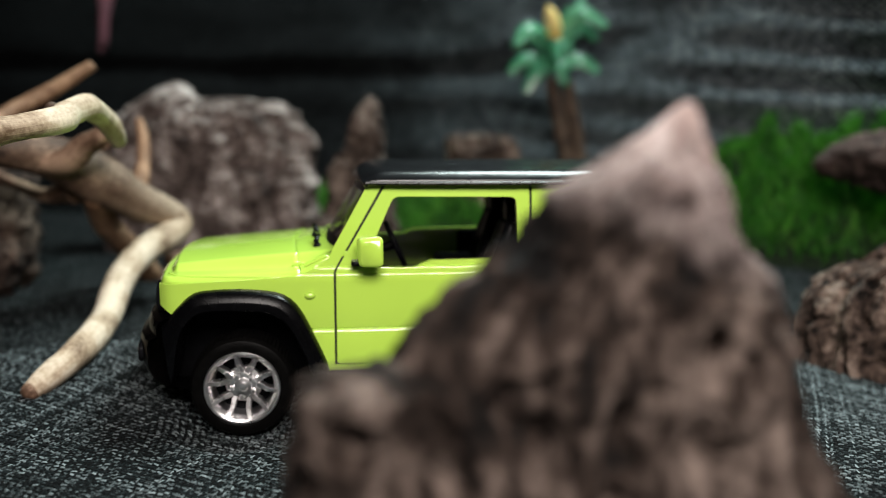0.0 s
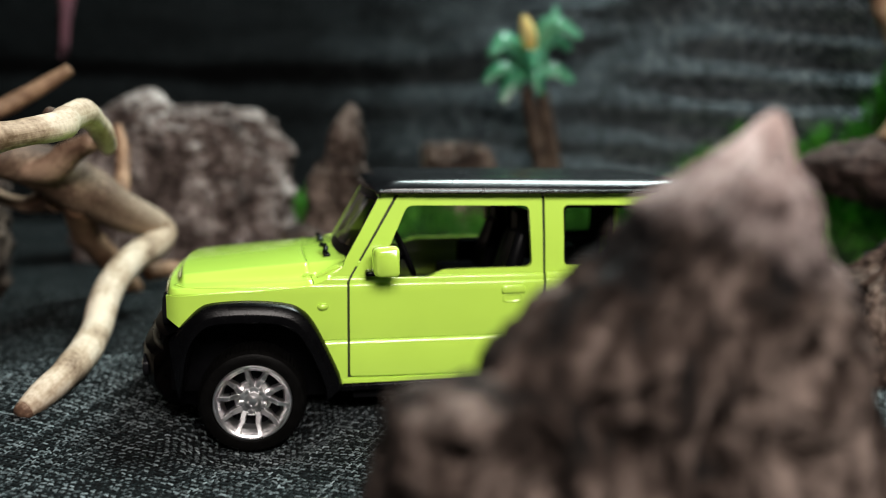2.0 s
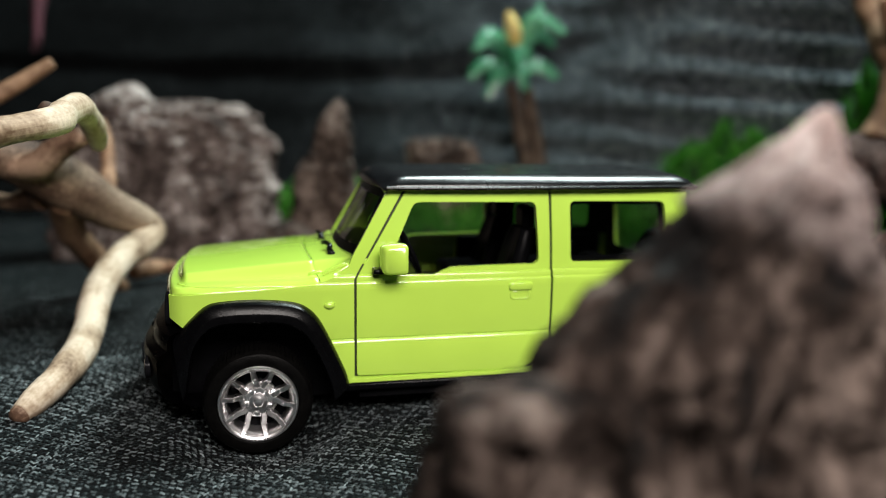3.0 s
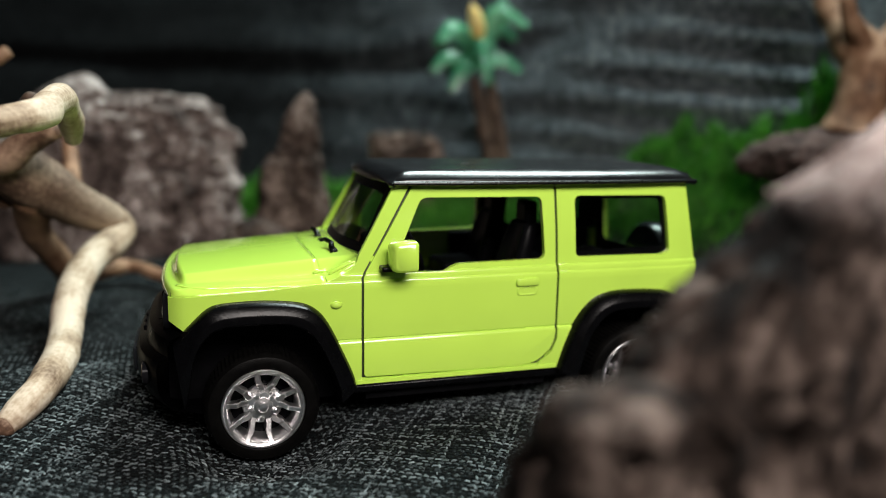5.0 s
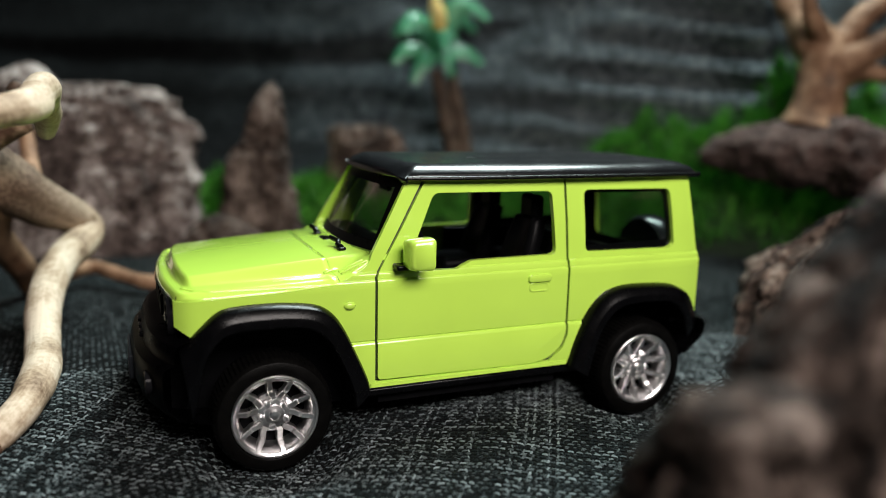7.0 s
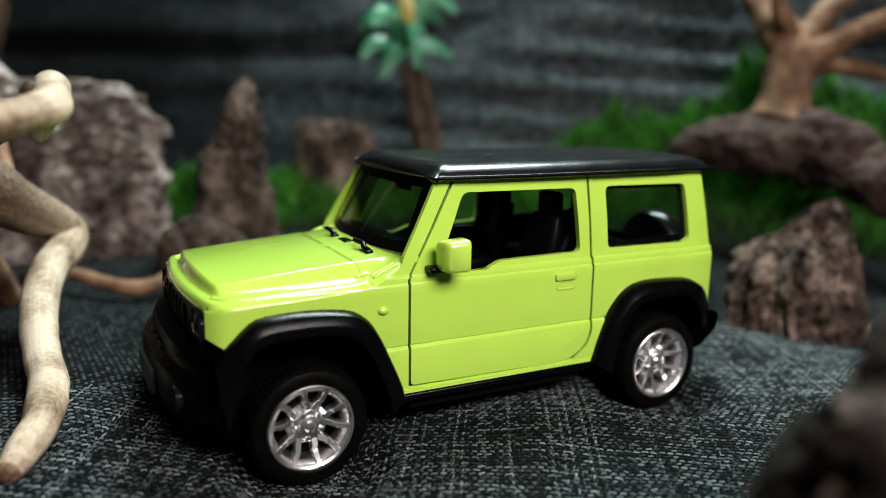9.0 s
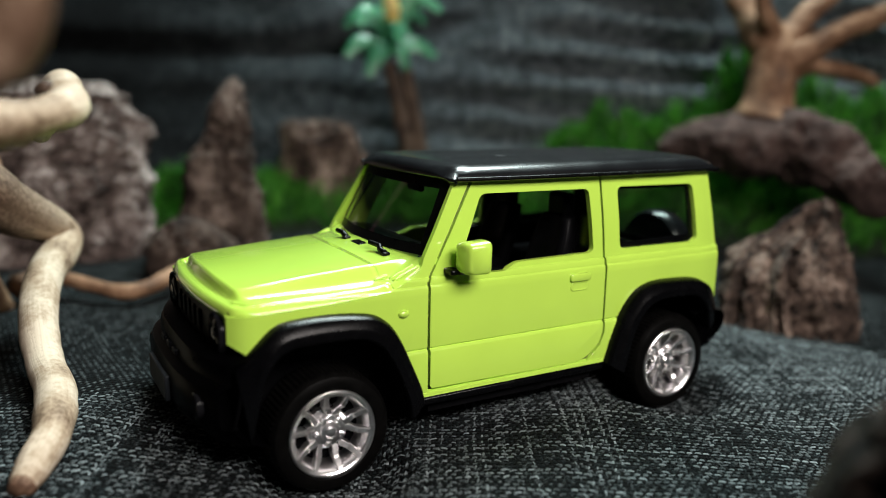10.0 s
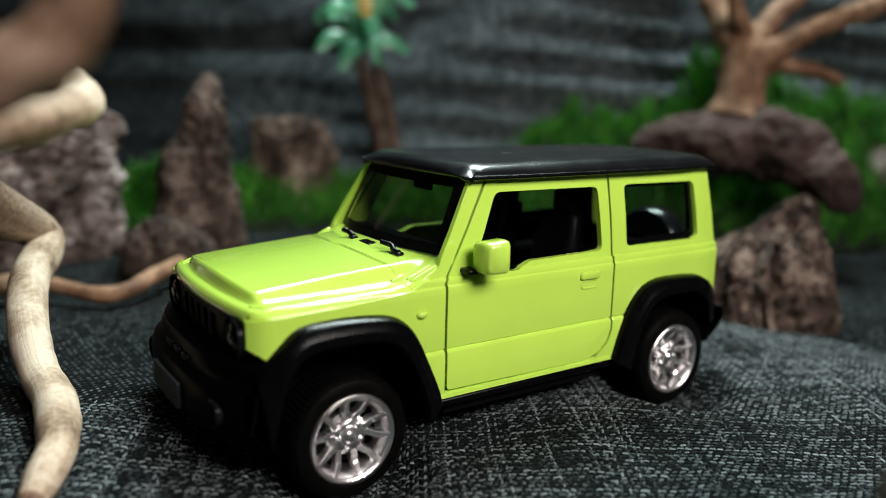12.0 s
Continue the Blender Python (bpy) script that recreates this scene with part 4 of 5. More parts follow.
# wheels: tyre with shoulder lugs, dished rim, five forked spokes
def build_wheel():
    hub = new("wheel")
    hub.parent = car
    bm = bmesh.new()
    prof = [(9.0, -4.6), (9.6, -5.2), (10.8, -5.35), (11.9, -4.9), (12.55, -4.2), (12.8, -3.4), (12.8, -2.6), (12.85, 2.6), (12.8, 3.4), (12.3, 4.4), (10.8, 5.2), (9.0, 4.6)]
    lathe(bm, [(r, y) for r, y in prof], 144, notch=lambda k, i: 0.3 if (k in (4, 5, 6, 7, 8) and i % 2) else 0)
    cpart("tyre", bm, M_RUBBER, hub, "black rubber tyre", smooth=30, slim=1.0)
    bm = bmesh.new()
    lathe(bm, [(7.0, 3.5), (7.1, -1.4), (7.35, -3.0), (7.75, -4.5), (8.1, -4.95), (8.4, -5.05), (8.7, -5.35), (9.0, -5.4), (9.2, -5.2), (9.25, -4.5), (9.2, 3.5)], 80)
    cpart("rim", bm, M_CHROME, hub, "silver plated rim", slim=1.0, smooth=28)
    bm = bmesh.new()
    lathe(bm, [(7.2, -0.5), (2.0, -0.5), (0.01, -0.5)], 48)
    cpart("brake_back", bm, M_INNER, hub, slim=1.0)
    # five-sided hub plate with a stepped middle, turned so that its corners carry the spokes
    bm = bmesh.new()
    rows = []
    for r, y, cut in ((4.5, -0.5, 0.0), (4.5, -1.6, 0.0), (4.3, -2.0, 0.1), (3.9, -2.2, 0.35), (3.7, -2.9, 0.5), (3.3, -3.2, 0.5), (2.3, -3.25, 0.3), (2.1, -3.7, 0.2), (1.3, -3.9, 0.0), (0.9, -4.3, 0.0), (0.01, -4.4, 0.0)):
        ring = []
        for i in range(60):
            a = 2 * math.pi * i / 60 + math.pi / 2
            d = (a - math.pi / 2 + math.pi / 5) % (2 * math.pi / 5) - math.pi / 5
            rr = r * (1 - cut * (1 - math.cos(math.pi / 5) / math.cos(abs(math.pi / 5 - abs(d)))) * 1.6)
            ring.append((rr * math.cos(a), y, rr * math.sin(a)))
        rows.append(ring)
    grid(bm, rows, closed=True)
    cpart("hub_cap", bm, M_CHROME, hub, slim=1.0, smooth=25)
    # forked spokes: each arm steps outwards at a kink half-way to the rim
    for k in range(5):
        a0 = 2 * math.pi * k / 5 + math.pi / 2
        bm = bmesh.new()
        for side in (-1, 1):
            rows = []
            for r, da, w, y in ((3.2, 0.15, 0.7, -2.75), (4.2, 0.19, 0.72, -3.15), (5.35, 0.285, 0.68, -3.55), (5.75, 0.30, 0.64, -3.95), (7.3, 0.295, 0.56, -4.45), (8.2, 0.29, 0.62, -4.95)):
                aa = a0 + side * da
                c = Vector((r * math.cos(aa), y, r * math.sin(aa)))
                d = Vector((math.cos(aa), 0, math.sin(aa)))
                t = Vector((-d.z, 0, d.x))
                rows.append([c + t * w * 1.15 + Vector((0, 1.7, 0)), c + t * w, c + t * w * 0.72 - Vector((0, 0.3, 0)), c - t * w * 0.72 - Vector((0, 0.3, 0)), c - t * w, c - t * w * 1.15 + Vector((0, 1.7, 0))])
            grid(bm, rows)
        cpart("spoke", bm, M_CHROME, hub, smooth=22, slim=1.0)
    for k in range(5):
        a0 = 2 * math.pi * (k + 0.5) / 5 + math.pi / 2
        bm = bmesh.new()
        lathe(bm, [(0.75, -2.6), (0.7, -3.5), (0.45, -3.85), (0.01, -3.9)], 8, (2.75 * math.cos(a0), 0, 2.75 * math.sin(a0)))
        cpart("wheel_nut", bm, M_CHROME, hub, slim=1.0, smooth=20)
    return hub


first = build_wheel()
for x, y, turn, spin in ((0.0, -0.0243, 0, 8), (0.0936, -0.0243, 0, -14), (0.0, 0.0243, 180, 20), (0.0936, 0.0243, 180, 5)):
    m = pose(x, y, 0.0124, 0, 0, turn) @ pose(0, 0, 0, 0, spin, 0)
    if first is not None:
        first.matrix_basis = m
        keep, first = first, None
    else:
        copy_thing(keep, m)


# ---- setting: draped cloth ground, cloth backdrop, room ----
def hump(x, y, cx, cy, r):
    return math.exp(-((x - cx) ** 2 + (y - cy) ** 2) / (r * r))


TYRES = [(-0.0268, 0.1887), (0.0668, 0.1887), (-0.0268, 0.2373), (0.0668, 0.2373)]


def ground_z(x, y):
    z = 0.0034 + 0.0024 * hump(x, y, 0.024, 0.176, 0.03) + 0.0052 * hump(x, y, -0.07, 0.236, 0.034) + 0.0035 * hump(x, y, -0.08, 0.3, 0.08)
    z -= 0.0062 * max(0.0, min(1.0, (x - 0.12) / 0.05)) * max(0.0, min(1.0, (0.3 - y) / 0.06))
    z += 0.0016 * noise.fractal(Vector((x * 16, y * 16, 0.3)), 1.0, 2.0, 3)
    z += 0.0006 * math.sin(18 * x + 70 * y + 3 * noise.noise(Vector((x * 9, y * 9, 1))))
    for cx, cy in TYRES:
        d = math.hypot((x - cx) / 0.0115, (y - cy + 0.002) / (0.013 if y < cy else 0.0085))
        if d < 1.8:
            k = max(0.0, min(1.0, (1.8 - d) / 1.0))
            k = k * k * (3 - 2 * k)
            z += (-0.0014 - z) * k
    return z


def sheet(bm, rows, uvs):
    layer = bm.loops.layers.uv.verify()
    vs = [[bm.verts.new(p) for p in r] for r in rows]
    for i in range(len(rows) - 1):
        for j in range(len(rows[0]) - 1):
            f = bm.faces.new((vs[i][j], vs[i][j + 1], vs[i + 1][j + 1], vs[i + 1][j]))
            for loop, (a, b) in zip(f.loops, ((i, j), (i, j + 1), (i + 1, j + 1), (i + 1, j))):
                loop[layer].uv = uvs[a][b]


xs = np.concatenate([np.linspace(-0.75, -0.16, 30, endpoint=False), np.linspace(-0.16, 0.24, 200, endpoint=False), np.linspace(0.24, 0.95, 40)])
ys = np.concatenate([np.linspace(-0.45, 0.05, 24, endpoint=False), np.linspace(0.05, 0.32, 135, endpoint=False), np.linspace(0.32, 0.85, 50)])
bm = bmesh.new()
sheet(bm, [[(x, y, ground_z(x, y)) for x in xs] for y in ys], [[(x * 0.86 - y * 0.51, y * 0.86 + x * 0.51) for x in xs] for y in ys])
thing("ground", bm, M_CLOTH, "coarse charcoal and teal woven cloth spread as ground", "cloth", kind="structure", smooth=80)

# the weave itself where the camera passes nearest: one small domed float per crossing
PU, PV = 0.0009, 0.0014
CU, SU = 0.86, 0.51
fr = random.Random(8)
tone_u, tone_v = [fr.random() for _ in range(997)], [fr.random() for _ in range(997)]
fverts, ffaces, fuv = [], [], []
for iu in range(int(-0.25 / PU), int(0.14 / PU)):
    for iv in range(int(0.0 / PV), int(0.32 / PV)):
        cu, cv = (iu + 0.5) * PU, (iv + 0.5) * PV
        cu += 0.0009 * noise.noise(Vector((iu * 0.05, iv * 0.07, 3)))
        cv += 0.0012 * noise.noise(Vector((iu * 0.05, iv * 0.07, 9)))
        cx, cy = CU * cu + SU * cv, CU * cv - SU * cu
        if not (-0.118 < cx < 0.168 and 0.108 < cy < 0.232):
            continue
        pale = (iu + iv) % 2
        bright = 0.0
        if pale:
            bright = min(1.0, max(0.0, 0.20 + 0.30 * tone_v[iv % 997] + 0.30 * tone_u[iu % 997] + 0.40 * (fr.random() - 0.5)))
        else:
            bright = max(0.0, 0.85 * tone_u[(iu + 400) % 997] ** 3 + 0.4 * (fr.random() - 0.6))
        lu, lv = (0.98, 0.22) if pale else (0.24, 0.74)
        lu, lv = lu * PU * fr.uniform(0.8, 1.45), lv * PV * fr.uniform(0.7, 1.1)
        du, dv = fr.uniform(-0.12, 0.12) * PU, fr.uniform(-0.12, 0.12) * PV
        turn = fr.uniform(-0.12, 0.16) + (0.3 if iv % 2 else -0.22)
        rise = fr.uniform(0.00028, 0.0005) * (1.15 if pale else 0.9)
        z0 = ground_z(cx, cy)
        b0 = len(fverts)
        for a in (-1, -0.45, 0.45, 1):
            for b in (-1, 0, 1):
                uu, vv = (a * lu, b * lv * (1 - 0.35 * a * a)) if pale else (b * lu * (1 - 0.35 * a * a), a * lv)
                if pale:
                    vv -= 0.22 * PV * a * a
                uu, vv = uu - turn * vv, vv + turn * uu
                pu, pv = cu + uu + du, cv + vv + dv
                h = rise * (1 - a * a * 1.5) * (1 if b == 0 else 0.25) - (0.0002 if abs(a) == 1 else 0)
                fverts.append((CU * pu + SU * pv, CU * pv - SU * pu, z0 + h))
        for i in range(3):
            for j in range(2):
                k = b0 + i * 3 + j
                ffaces.append((k, k + 1, k + 4, k + 3) if pale else (k, k + 3, k + 4, k + 1))
                fuv.extend([bright] * 4)
data = bpy.data.meshes.new("weave")
data.from_pydata(fverts, [], ffaces)
layer = data.uv_layers.new(name="UVMap")
layer.data.foreach_set("uv", np.repeat(np.array(fuv, float), 2))
data.materials.append(M_YARN)
data.shade_smooth()
tagged(new("weave", data), "pale and dark yarn floats of the coarse ground cloth", "cloth", kind="stuff")

WALL = [(-0.72, 0.66), (-0.4, 0.63), (-0.2, 0.605), (-0.05, 0.575), (0.05, 0.545), (0.12, 0.508), (0.158, 0.478), (0.178, 0.445), (0.2, 0.42), (0.225, 0.398), (0.257, 0.376), (0.281, 0.362),
        (0.292, 0.40), (0.298, 0.40), (0.306, 0.352), (0.35, 0.335), (0.45, 0.3), (0.6, 0.25), (0.95, 0.12)]
path = spline(WALL, 170)
rows, uvs = [], []
zs = np.linspace(-0.012, 0.42, 120)
run = [0.0]
for a, b in zip(path, path[1:]):
    run.append(run[-1] + float(np.linalg.norm(b - a)))
for z in zs:
    row, uvr = [], []
    for i, p in enumerate(path):
        a, b = path[max(i - 1, 0)], path[min(i + 1, len(path) - 1)]
        d = (b - a) / np.linalg.norm(b - a)
        nx, ny = d[1], -d[0]
        s = run[i]
        right = min(1.0, max(0.0, (p[0] - 0.08) / 0.1))
        warp = noise.noise(Vector((s * 6, z * 10, 2.0)))
        fold = 0.0045 * right * math.sin(z * 330 + 2.6 * warp + s * 5) * (0.5 + noise.noise(Vector((s * 9, z * 16, 5.0))))
        fold += 0.006 * noise.fractal(Vector((s * 7, z * 22, 0)), 1.0, 2.0, 3)
        seam = -0.007 * (1 - 0.8 * right) * math.exp(-((z - 0.106 - 0.004 * math.sin(s * 7)) / 0.008) ** 2)
        lean = 0.28 * (z - 0.1)
        off = fold + seam - lean
        row.append((p[0] + nx * off, p[1] + ny * off, z))
        uvr.append((s, z))
    rows.append(row)
    uvs.append(uvr)
bm = bmesh.new()
sheet(bm, rows, uvs)
thing("backdrop", bm, M_BACK, "woven slate upholstery with soft horizontal creases, one end coloured dark for shade", "cloth", kind="structure", smooth=80)

# hanging dusky pink cloth in front of the far end of the backdrop
bm = bmesh.new()
rows = [[(-0.166 + (0.020 * t - 0.010) * min(1.0, 0.12 + 2.2 * v) + 0.003 * math.sin(9 * v), 0.575 - 0.012 * math.sin(math.pi * t) + 0.004 * math.sin(20 * t), 0.112 + 0.2 * v + 0.028 * (2 * t - 1) ** 2) for t in np.linspace(0, 1, 14)] for v in np.linspace(0, 1, 20)]
grid(bm, rows)
pink = thing("hanging_cloth", bm, M_PINK, "dusky pink cloth tip hanging down the backdrop", "cloth", smooth=80)
sol = pink.modifiers.new("thickness", "SOLIDIFY")
sol.thickness = 0.002

# the dim room round the display
bm = bmesh.new()
box(bm, -1.6, 1.7, -1.5, 1.5, -0.6, 1.5)
thing("room_wall", bm, M_WALL, "plain dim room walls and ceiling", "wall", kind="structure", smooth=0)


# ---- stones ----
def stone_thing(stations, material, label, group="stones", **how):
    bm = bmesh.new()
    rock_mesh(bm, stations, **how)
    return thing("stone", bm, material, label, "stone", group, smooth=70)


bm = bmesh.new()
rock_mesh(bm, [(-0.004, 0.026, 0.0885, 0.037, 0.011), (0.018, 0.026, 0.0875, 0.0365, 0.0120), (0.032, 0.0270, 0.0870, 0.0330, 0.0125), (0.044, 0.0285, 0.0868, 0.0262, 0.0115), (0.0505, 0.0288, 0.0865, 0.0240, 0.0105), (0.0552, 0.0292, 0.0865, 0.0216, 0.0098),
               (0.060, 0.0302, 0.0865, 0.0178, 0.0086), (0.067, 0.0326, 0.0868, 0.0112, 0.0066), (0.0725, 0.0355, 0.086, 0.0064, 0.0047), (0.0770, 0.0374, 0.086, 0.0031, 0.0026), (0.0803, 0.0385, 0.086, 0.0008, 0.001)],
          seed=3, segs=170, rows=130, amp=0.0019, size=0.015, pits=0.0014, strata=0.0022)
# low shelf at its foot, running out to one side
rock_mesh(bm, [(-0.004, 0.011, 0.089, 0.0215, 0.0135), (0.018, 0.0105, 0.089, 0.0205, 0.0130), (0.031, 0.0098, 0.0888, 0.0190, 0.0125), (0.040, 0.0090, 0.0875, 0.0170, 0.0115), (0.0455, 0.0078, 0.0845, 0.0145, 0.0092), (0.0490, 0.0062, 0.0822, 0.0110, 0.0066), (0.0512, 0.005, 0.0808, 0.006, 0.003)],
          seed=7, segs=110, rows=80, amp=0.0016, size=0.013, pits=0.0014, strata=0.0009, rot=0.18)
# deep weathered hollows in its face: (x, z, radius, depth)
for hx, hz, hr, hd in ((0.0205, 0.0405, 0.0036, 0.0065), (0.0455, 0.0500, 0.0017, 0.0042), (0.010, 0.0385, 0.0024, 0.0040), (0.034, 0.0530, 0.0030, 0.0030), (0.0235, 0.0600, 0.0024, 0.0024), (0.040, 0.0410, 0.0035, 0.0040), (0.0305, 0.0455, 0.0022, 0.0030), (0.0165, 0.0465, 0.0020, 0.0040), (0.0405, 0.0522, 0.0021, 0.0060), (0.0305, 0.0380, 0.0046, 0.0070), (0.0178, 0.0648, 0.0014, 0.0028), (0.0318, 0.0600, 0.0026, 0.0030), (0.0060, 0.0430, 0.0040, 0.0040)):
    for v in bm.verts:
        if v.co.y < 0.086:
            d2 = ((v.co.x - hx) / hr) ** 2 + ((v.co.z - hz) / (hr * 1.7)) ** 2
            if d2 < 6:
                v.co.y += hd * math.exp(-d2)
thing("stone", bm, M_NEAR, "jagged brown pointed stone with pits and light painted on its tip", "stone", "stones", smooth=70)
bm = bmesh.new()
rock_mesh(bm, [(0.0, -0.066, 0.43, 0.046, 0.024), (0.02, -0.064, 0.428, 0.046, 0.024), (0.037, -0.064, 0.427, 0.046, 0.023), (0.048, -0.065, 0.426, 0.0445, 0.022), (0.058, -0.064, 0.426, 0.0455, 0.022), (0.067, -0.066, 0.425, 0.044, 0.020), (0.075, -0.066, 0.425, 0.036, 0.016), (0.080, -0.064, 0.425, 0.026, 0.011), (0.0825, -0.062, 0.425, 0.012, 0.006)],
          seed=11, segs=190, rows=110, amp=0.0042, size=0.012, pits=0.0012)
rock_mesh(bm, [(0.0, -0.099, 0.428, 0.030, 0.020), (0.03, -0.099, 0.427, 0.030, 0.020), (0.055, -0.098, 0.426, 0.027, 0.018), (0.070, -0.096, 0.425, 0.023, 0.015), (0.080, -0.094, 0.425, 0.016, 0.011), (0.087, -0.090, 0.425, 0.0085, 0.007), (0.0905, -0.0885, 0.425, 0.003, 0.003)],
          seed=13, segs=130, rows=90, amp=0.0046, size=0.012, pits=0.0012)
thing("stone", bm, M_STONE2, "broad lumpy grey-brown stone slab with pale crust", "stone", "stones", smooth=70)
stone_thing([(0.0, 0.004, 0.39, 0.0225, 0.015), (0.0175, 0.0045, 0.389, 0.0195, 0.014), (0.033, 0.005, 0.387, 0.0165, 0.012), (0.049, 0.0035, 0.386, 0.0138, 0.011), (0.055, 0.005, 0.386, 0.0118, 0.010), (0.0617, 0.0075, 0.386, 0.0092, 0.0085), (0.0695, 0.0080, 0.386, 0.0096, 0.008), (0.0745, 0.0085, 0.386, 0.0072, 0.0065), (0.080, 0.0102, 0.386, 0.0046, 0.005), (0.084, 0.0105, 0.386, 0.0015, 0.002)],
            M_STONE, "tall narrow brown stone spire", seed=23, segs=110, rows=90, amp=0.0020, size=0.015)
stone_thing([(0.0, 0.084, 0.468, 0.029, 0.014), (0.02, 0.084, 0.468, 0.028, 0.014), (0.036, 0.083, 0.467, 0.027, 0.013), (0.05, 0.081, 0.466, 0.0225, 0.012), (0.0595, 0.079, 0.466, 0.0195, 0.010), (0.063, 0.078, 0.466, 0.0165, 0.008)],
            M_RIBBED, "squat reddish-brown flat-topped stone", seed=31, amp=0.003, size=0.022)
stone_thing([(-0.010, 0.166, 0.214, 0.014, 0.010), (-0.004, 0.1662, 0.218, 0.0210, 0.0150), (0.006, 0.1675, 0.222, 0.0228, 0.0165), (0.016, 0.1688, 0.224, 0.0215, 0.0155), (0.022, 0.1702, 0.2245, 0.0198, 0.0140), (0.0275, 0.1722, 0.224, 0.0155, 0.0115), (0.0325, 0.1758, 0.2225, 0.0115, 0.0092), (0.038, 0.1782, 0.221, 0.0070, 0.0066), (0.0422, 0.1792, 0.2205, 0.0038, 0.004), (0.0445, 0.1796, 0.220, 0.0012, 0.0012)],
            M_RIBBED, "brown ribbed stone chunk with a worn peak", seed=42, segs=170, rows=110, amp=0.0016, size=0.016, strata=0.0042, rot=-0.55)
stone_thing([(0.0, -0.156, 0.318, 0.024, 0.02), (0.02, -0.154, 0.317, 0.029, 0.022), (0.045, -0.152, 0.316, 0.030, 0.022), (0.06, -0.153, 0.316, 0.027, 0.019), (0.069, -0.155, 0.316, 0.018, 0.012), (0.072, -0.156, 0.316, 0.005, 0.004)],
            M_STONE3, "rounded brown stone beside the driftwood", seed=57, amp=0.004, size=0.02)
stone_thing([(0.0, -0.012, 0.372, 0.020, 0.010), (0.01, -0.012, 0.371, 0.020, 0.010), (0.02, -0.014, 0.371, 0.015, 0.008), (0.026, -0.015, 0.371, 0.008, 0.005), (0.028, -0.015, 0.371, 0.002, 0.002)],
            M_STONE, "low brown stone at the foot of the spire", seed=63, segs=70, rows=40, amp=0.002, size=0.016)
stone_thing([(0.030, 0.366, 0.290, 0.010, 0.010), (0.036, 0.366, 0.290, 0.0165, 0.013), (0.044, 0.367, 0.290, 0.0175, 0.014), (0.050, 0.368, 0.290, 0.0125, 0.010), (0.0535, 0.369, 0.290, 0.005, 0.004)],
            M_STONE2, "pale grey stone on the moss", seed=71, segs=70, rows=40, amp=0.0018, size=0.02)

# arched stone that carries the driftwood tree
bm = bmesh.new()
branch(bm, [(0.2165, 0.339, 0.053, 0.004), (0.2235, 0.330, 0.0555, 0.0098), (0.235, 0.312, 0.0580, 0.0145), (0.247, 0.291, 0.0605, 0.0165), (0.2555, 0.268, 0.0525, 0.0155), (0.2575, 0.255, 0.0425, 0.012), (0.2585, 0.246, 0.034, 0.008), (0.259, 0.242, 0.030, 0.004)],
       90, 60, 0.26, 5.0, 75.0)
bmesh.ops.recalc_face_normals(bm, faces=bm.faces)
for v in bm.verts:
    q = v.co / 0.012
    v.co += Vector((noise.noise(q), noise.noise(q + Vector((5, 1, 2))), noise.noise(q + Vector((1, 7, 3))))) * 0.0016
thing("stone", bm, M_ARCH, "dark brown arched stone carrying a driftwood tree", "stone", "stones", smooth=70)


# ---- driftwood ----
drift = empty("driftwood", pose(0, 0, 0), "bleached twisted driftwood root leaning on the cloth", "driftwood")


def limb(points, material, name="limb", parent=drift, n=46, segs=20, rough=0.13, seed=0.0):
    bm = bmesh.new()
    branch(bm, points, n, segs, rough, seed)
    return part(name, bm, material, parent, smooth=80)


limb([(-0.0815, 0.1985, 0.0075, 0.0025), (-0.0795, 0.202, 0.0088, 0.0035), (-0.0757, 0.2095, 0.0118, 0.0038), (-0.0738, 0.226, 0.0142, 0.0042), (-0.0748, 0.242, 0.0162, 0.0042), (-0.0747, 0.258, 0.0238, 0.0045), (-0.0713, 0.278, 0.0297, 0.0048), (-0.0655, 0.297, 0.0332, 0.0051), (-0.0665, 0.3005, 0.0375, 0.0055),
      (-0.076, 0.290, 0.0445, 0.0068), (-0.086, 0.284, 0.0525, 0.0087), (-0.096, 0.277, 0.060, 0.0083), (-0.109, 0.267, 0.0645, 0.0058), (-0.132, 0.25, 0.066, 0.0062), (-0.165, 0.225, 0.045, 0.0075), (-0.19, 0.21, 0.008, 0.0083)], M_WOOD_BLEND, n=150, segs=26, rough=0.10)
limb([(-0.0712, 0.2525, 0.0682, 0.0024), (-0.0705, 0.244, 0.0722, 0.0031), (-0.0692, 0.230, 0.0765, 0.0031), (-0.0686, 0.2175, 0.0789, 0.0033), (-0.0694, 0.206, 0.0773, 0.0034), (-0.0696, 0.197, 0.0756, 0.0035), (-0.0775, 0.184, 0.0736, 0.0034), (-0.090, 0.176, 0.072, 0.0042), (-0.112, 0.174, 0.069, 0.0046), (-0.135, 0.19, 0.062, 0.0062), (-0.160, 0.222, 0.046, 0.0066)], M_WOOD, n=80, segs=24, rough=0.2, seed=4)
limb([(-0.0772, 0.1425, 0.0925, 0.0028), (-0.0776, 0.1430, 0.0885, 0.0035), (-0.0786, 0.1440, 0.0848, 0.0038), (-0.0830, 0.1455, 0.0808, 0.0038), (-0.0935, 0.152, 0.0758, 0.0042), (-0.118, 0.178, 0.066, 0.0050)], M_WOOD4, n=50, segs=22, rough=0.18, seed=9)
limb([(-0.1005, 0.3275, 0.0945, 0.0022), (-0.108, 0.323, 0.0885, 0.0028), (-0.118, 0.317, 0.0815, 0.0030), (-0.126, 0.305, 0.075, 0.0030), (-0.128, 0.28, 0.067, 0.0037), (-0.122, 0.262, 0.065, 0.0042)], M_WOOD2, seed=14)
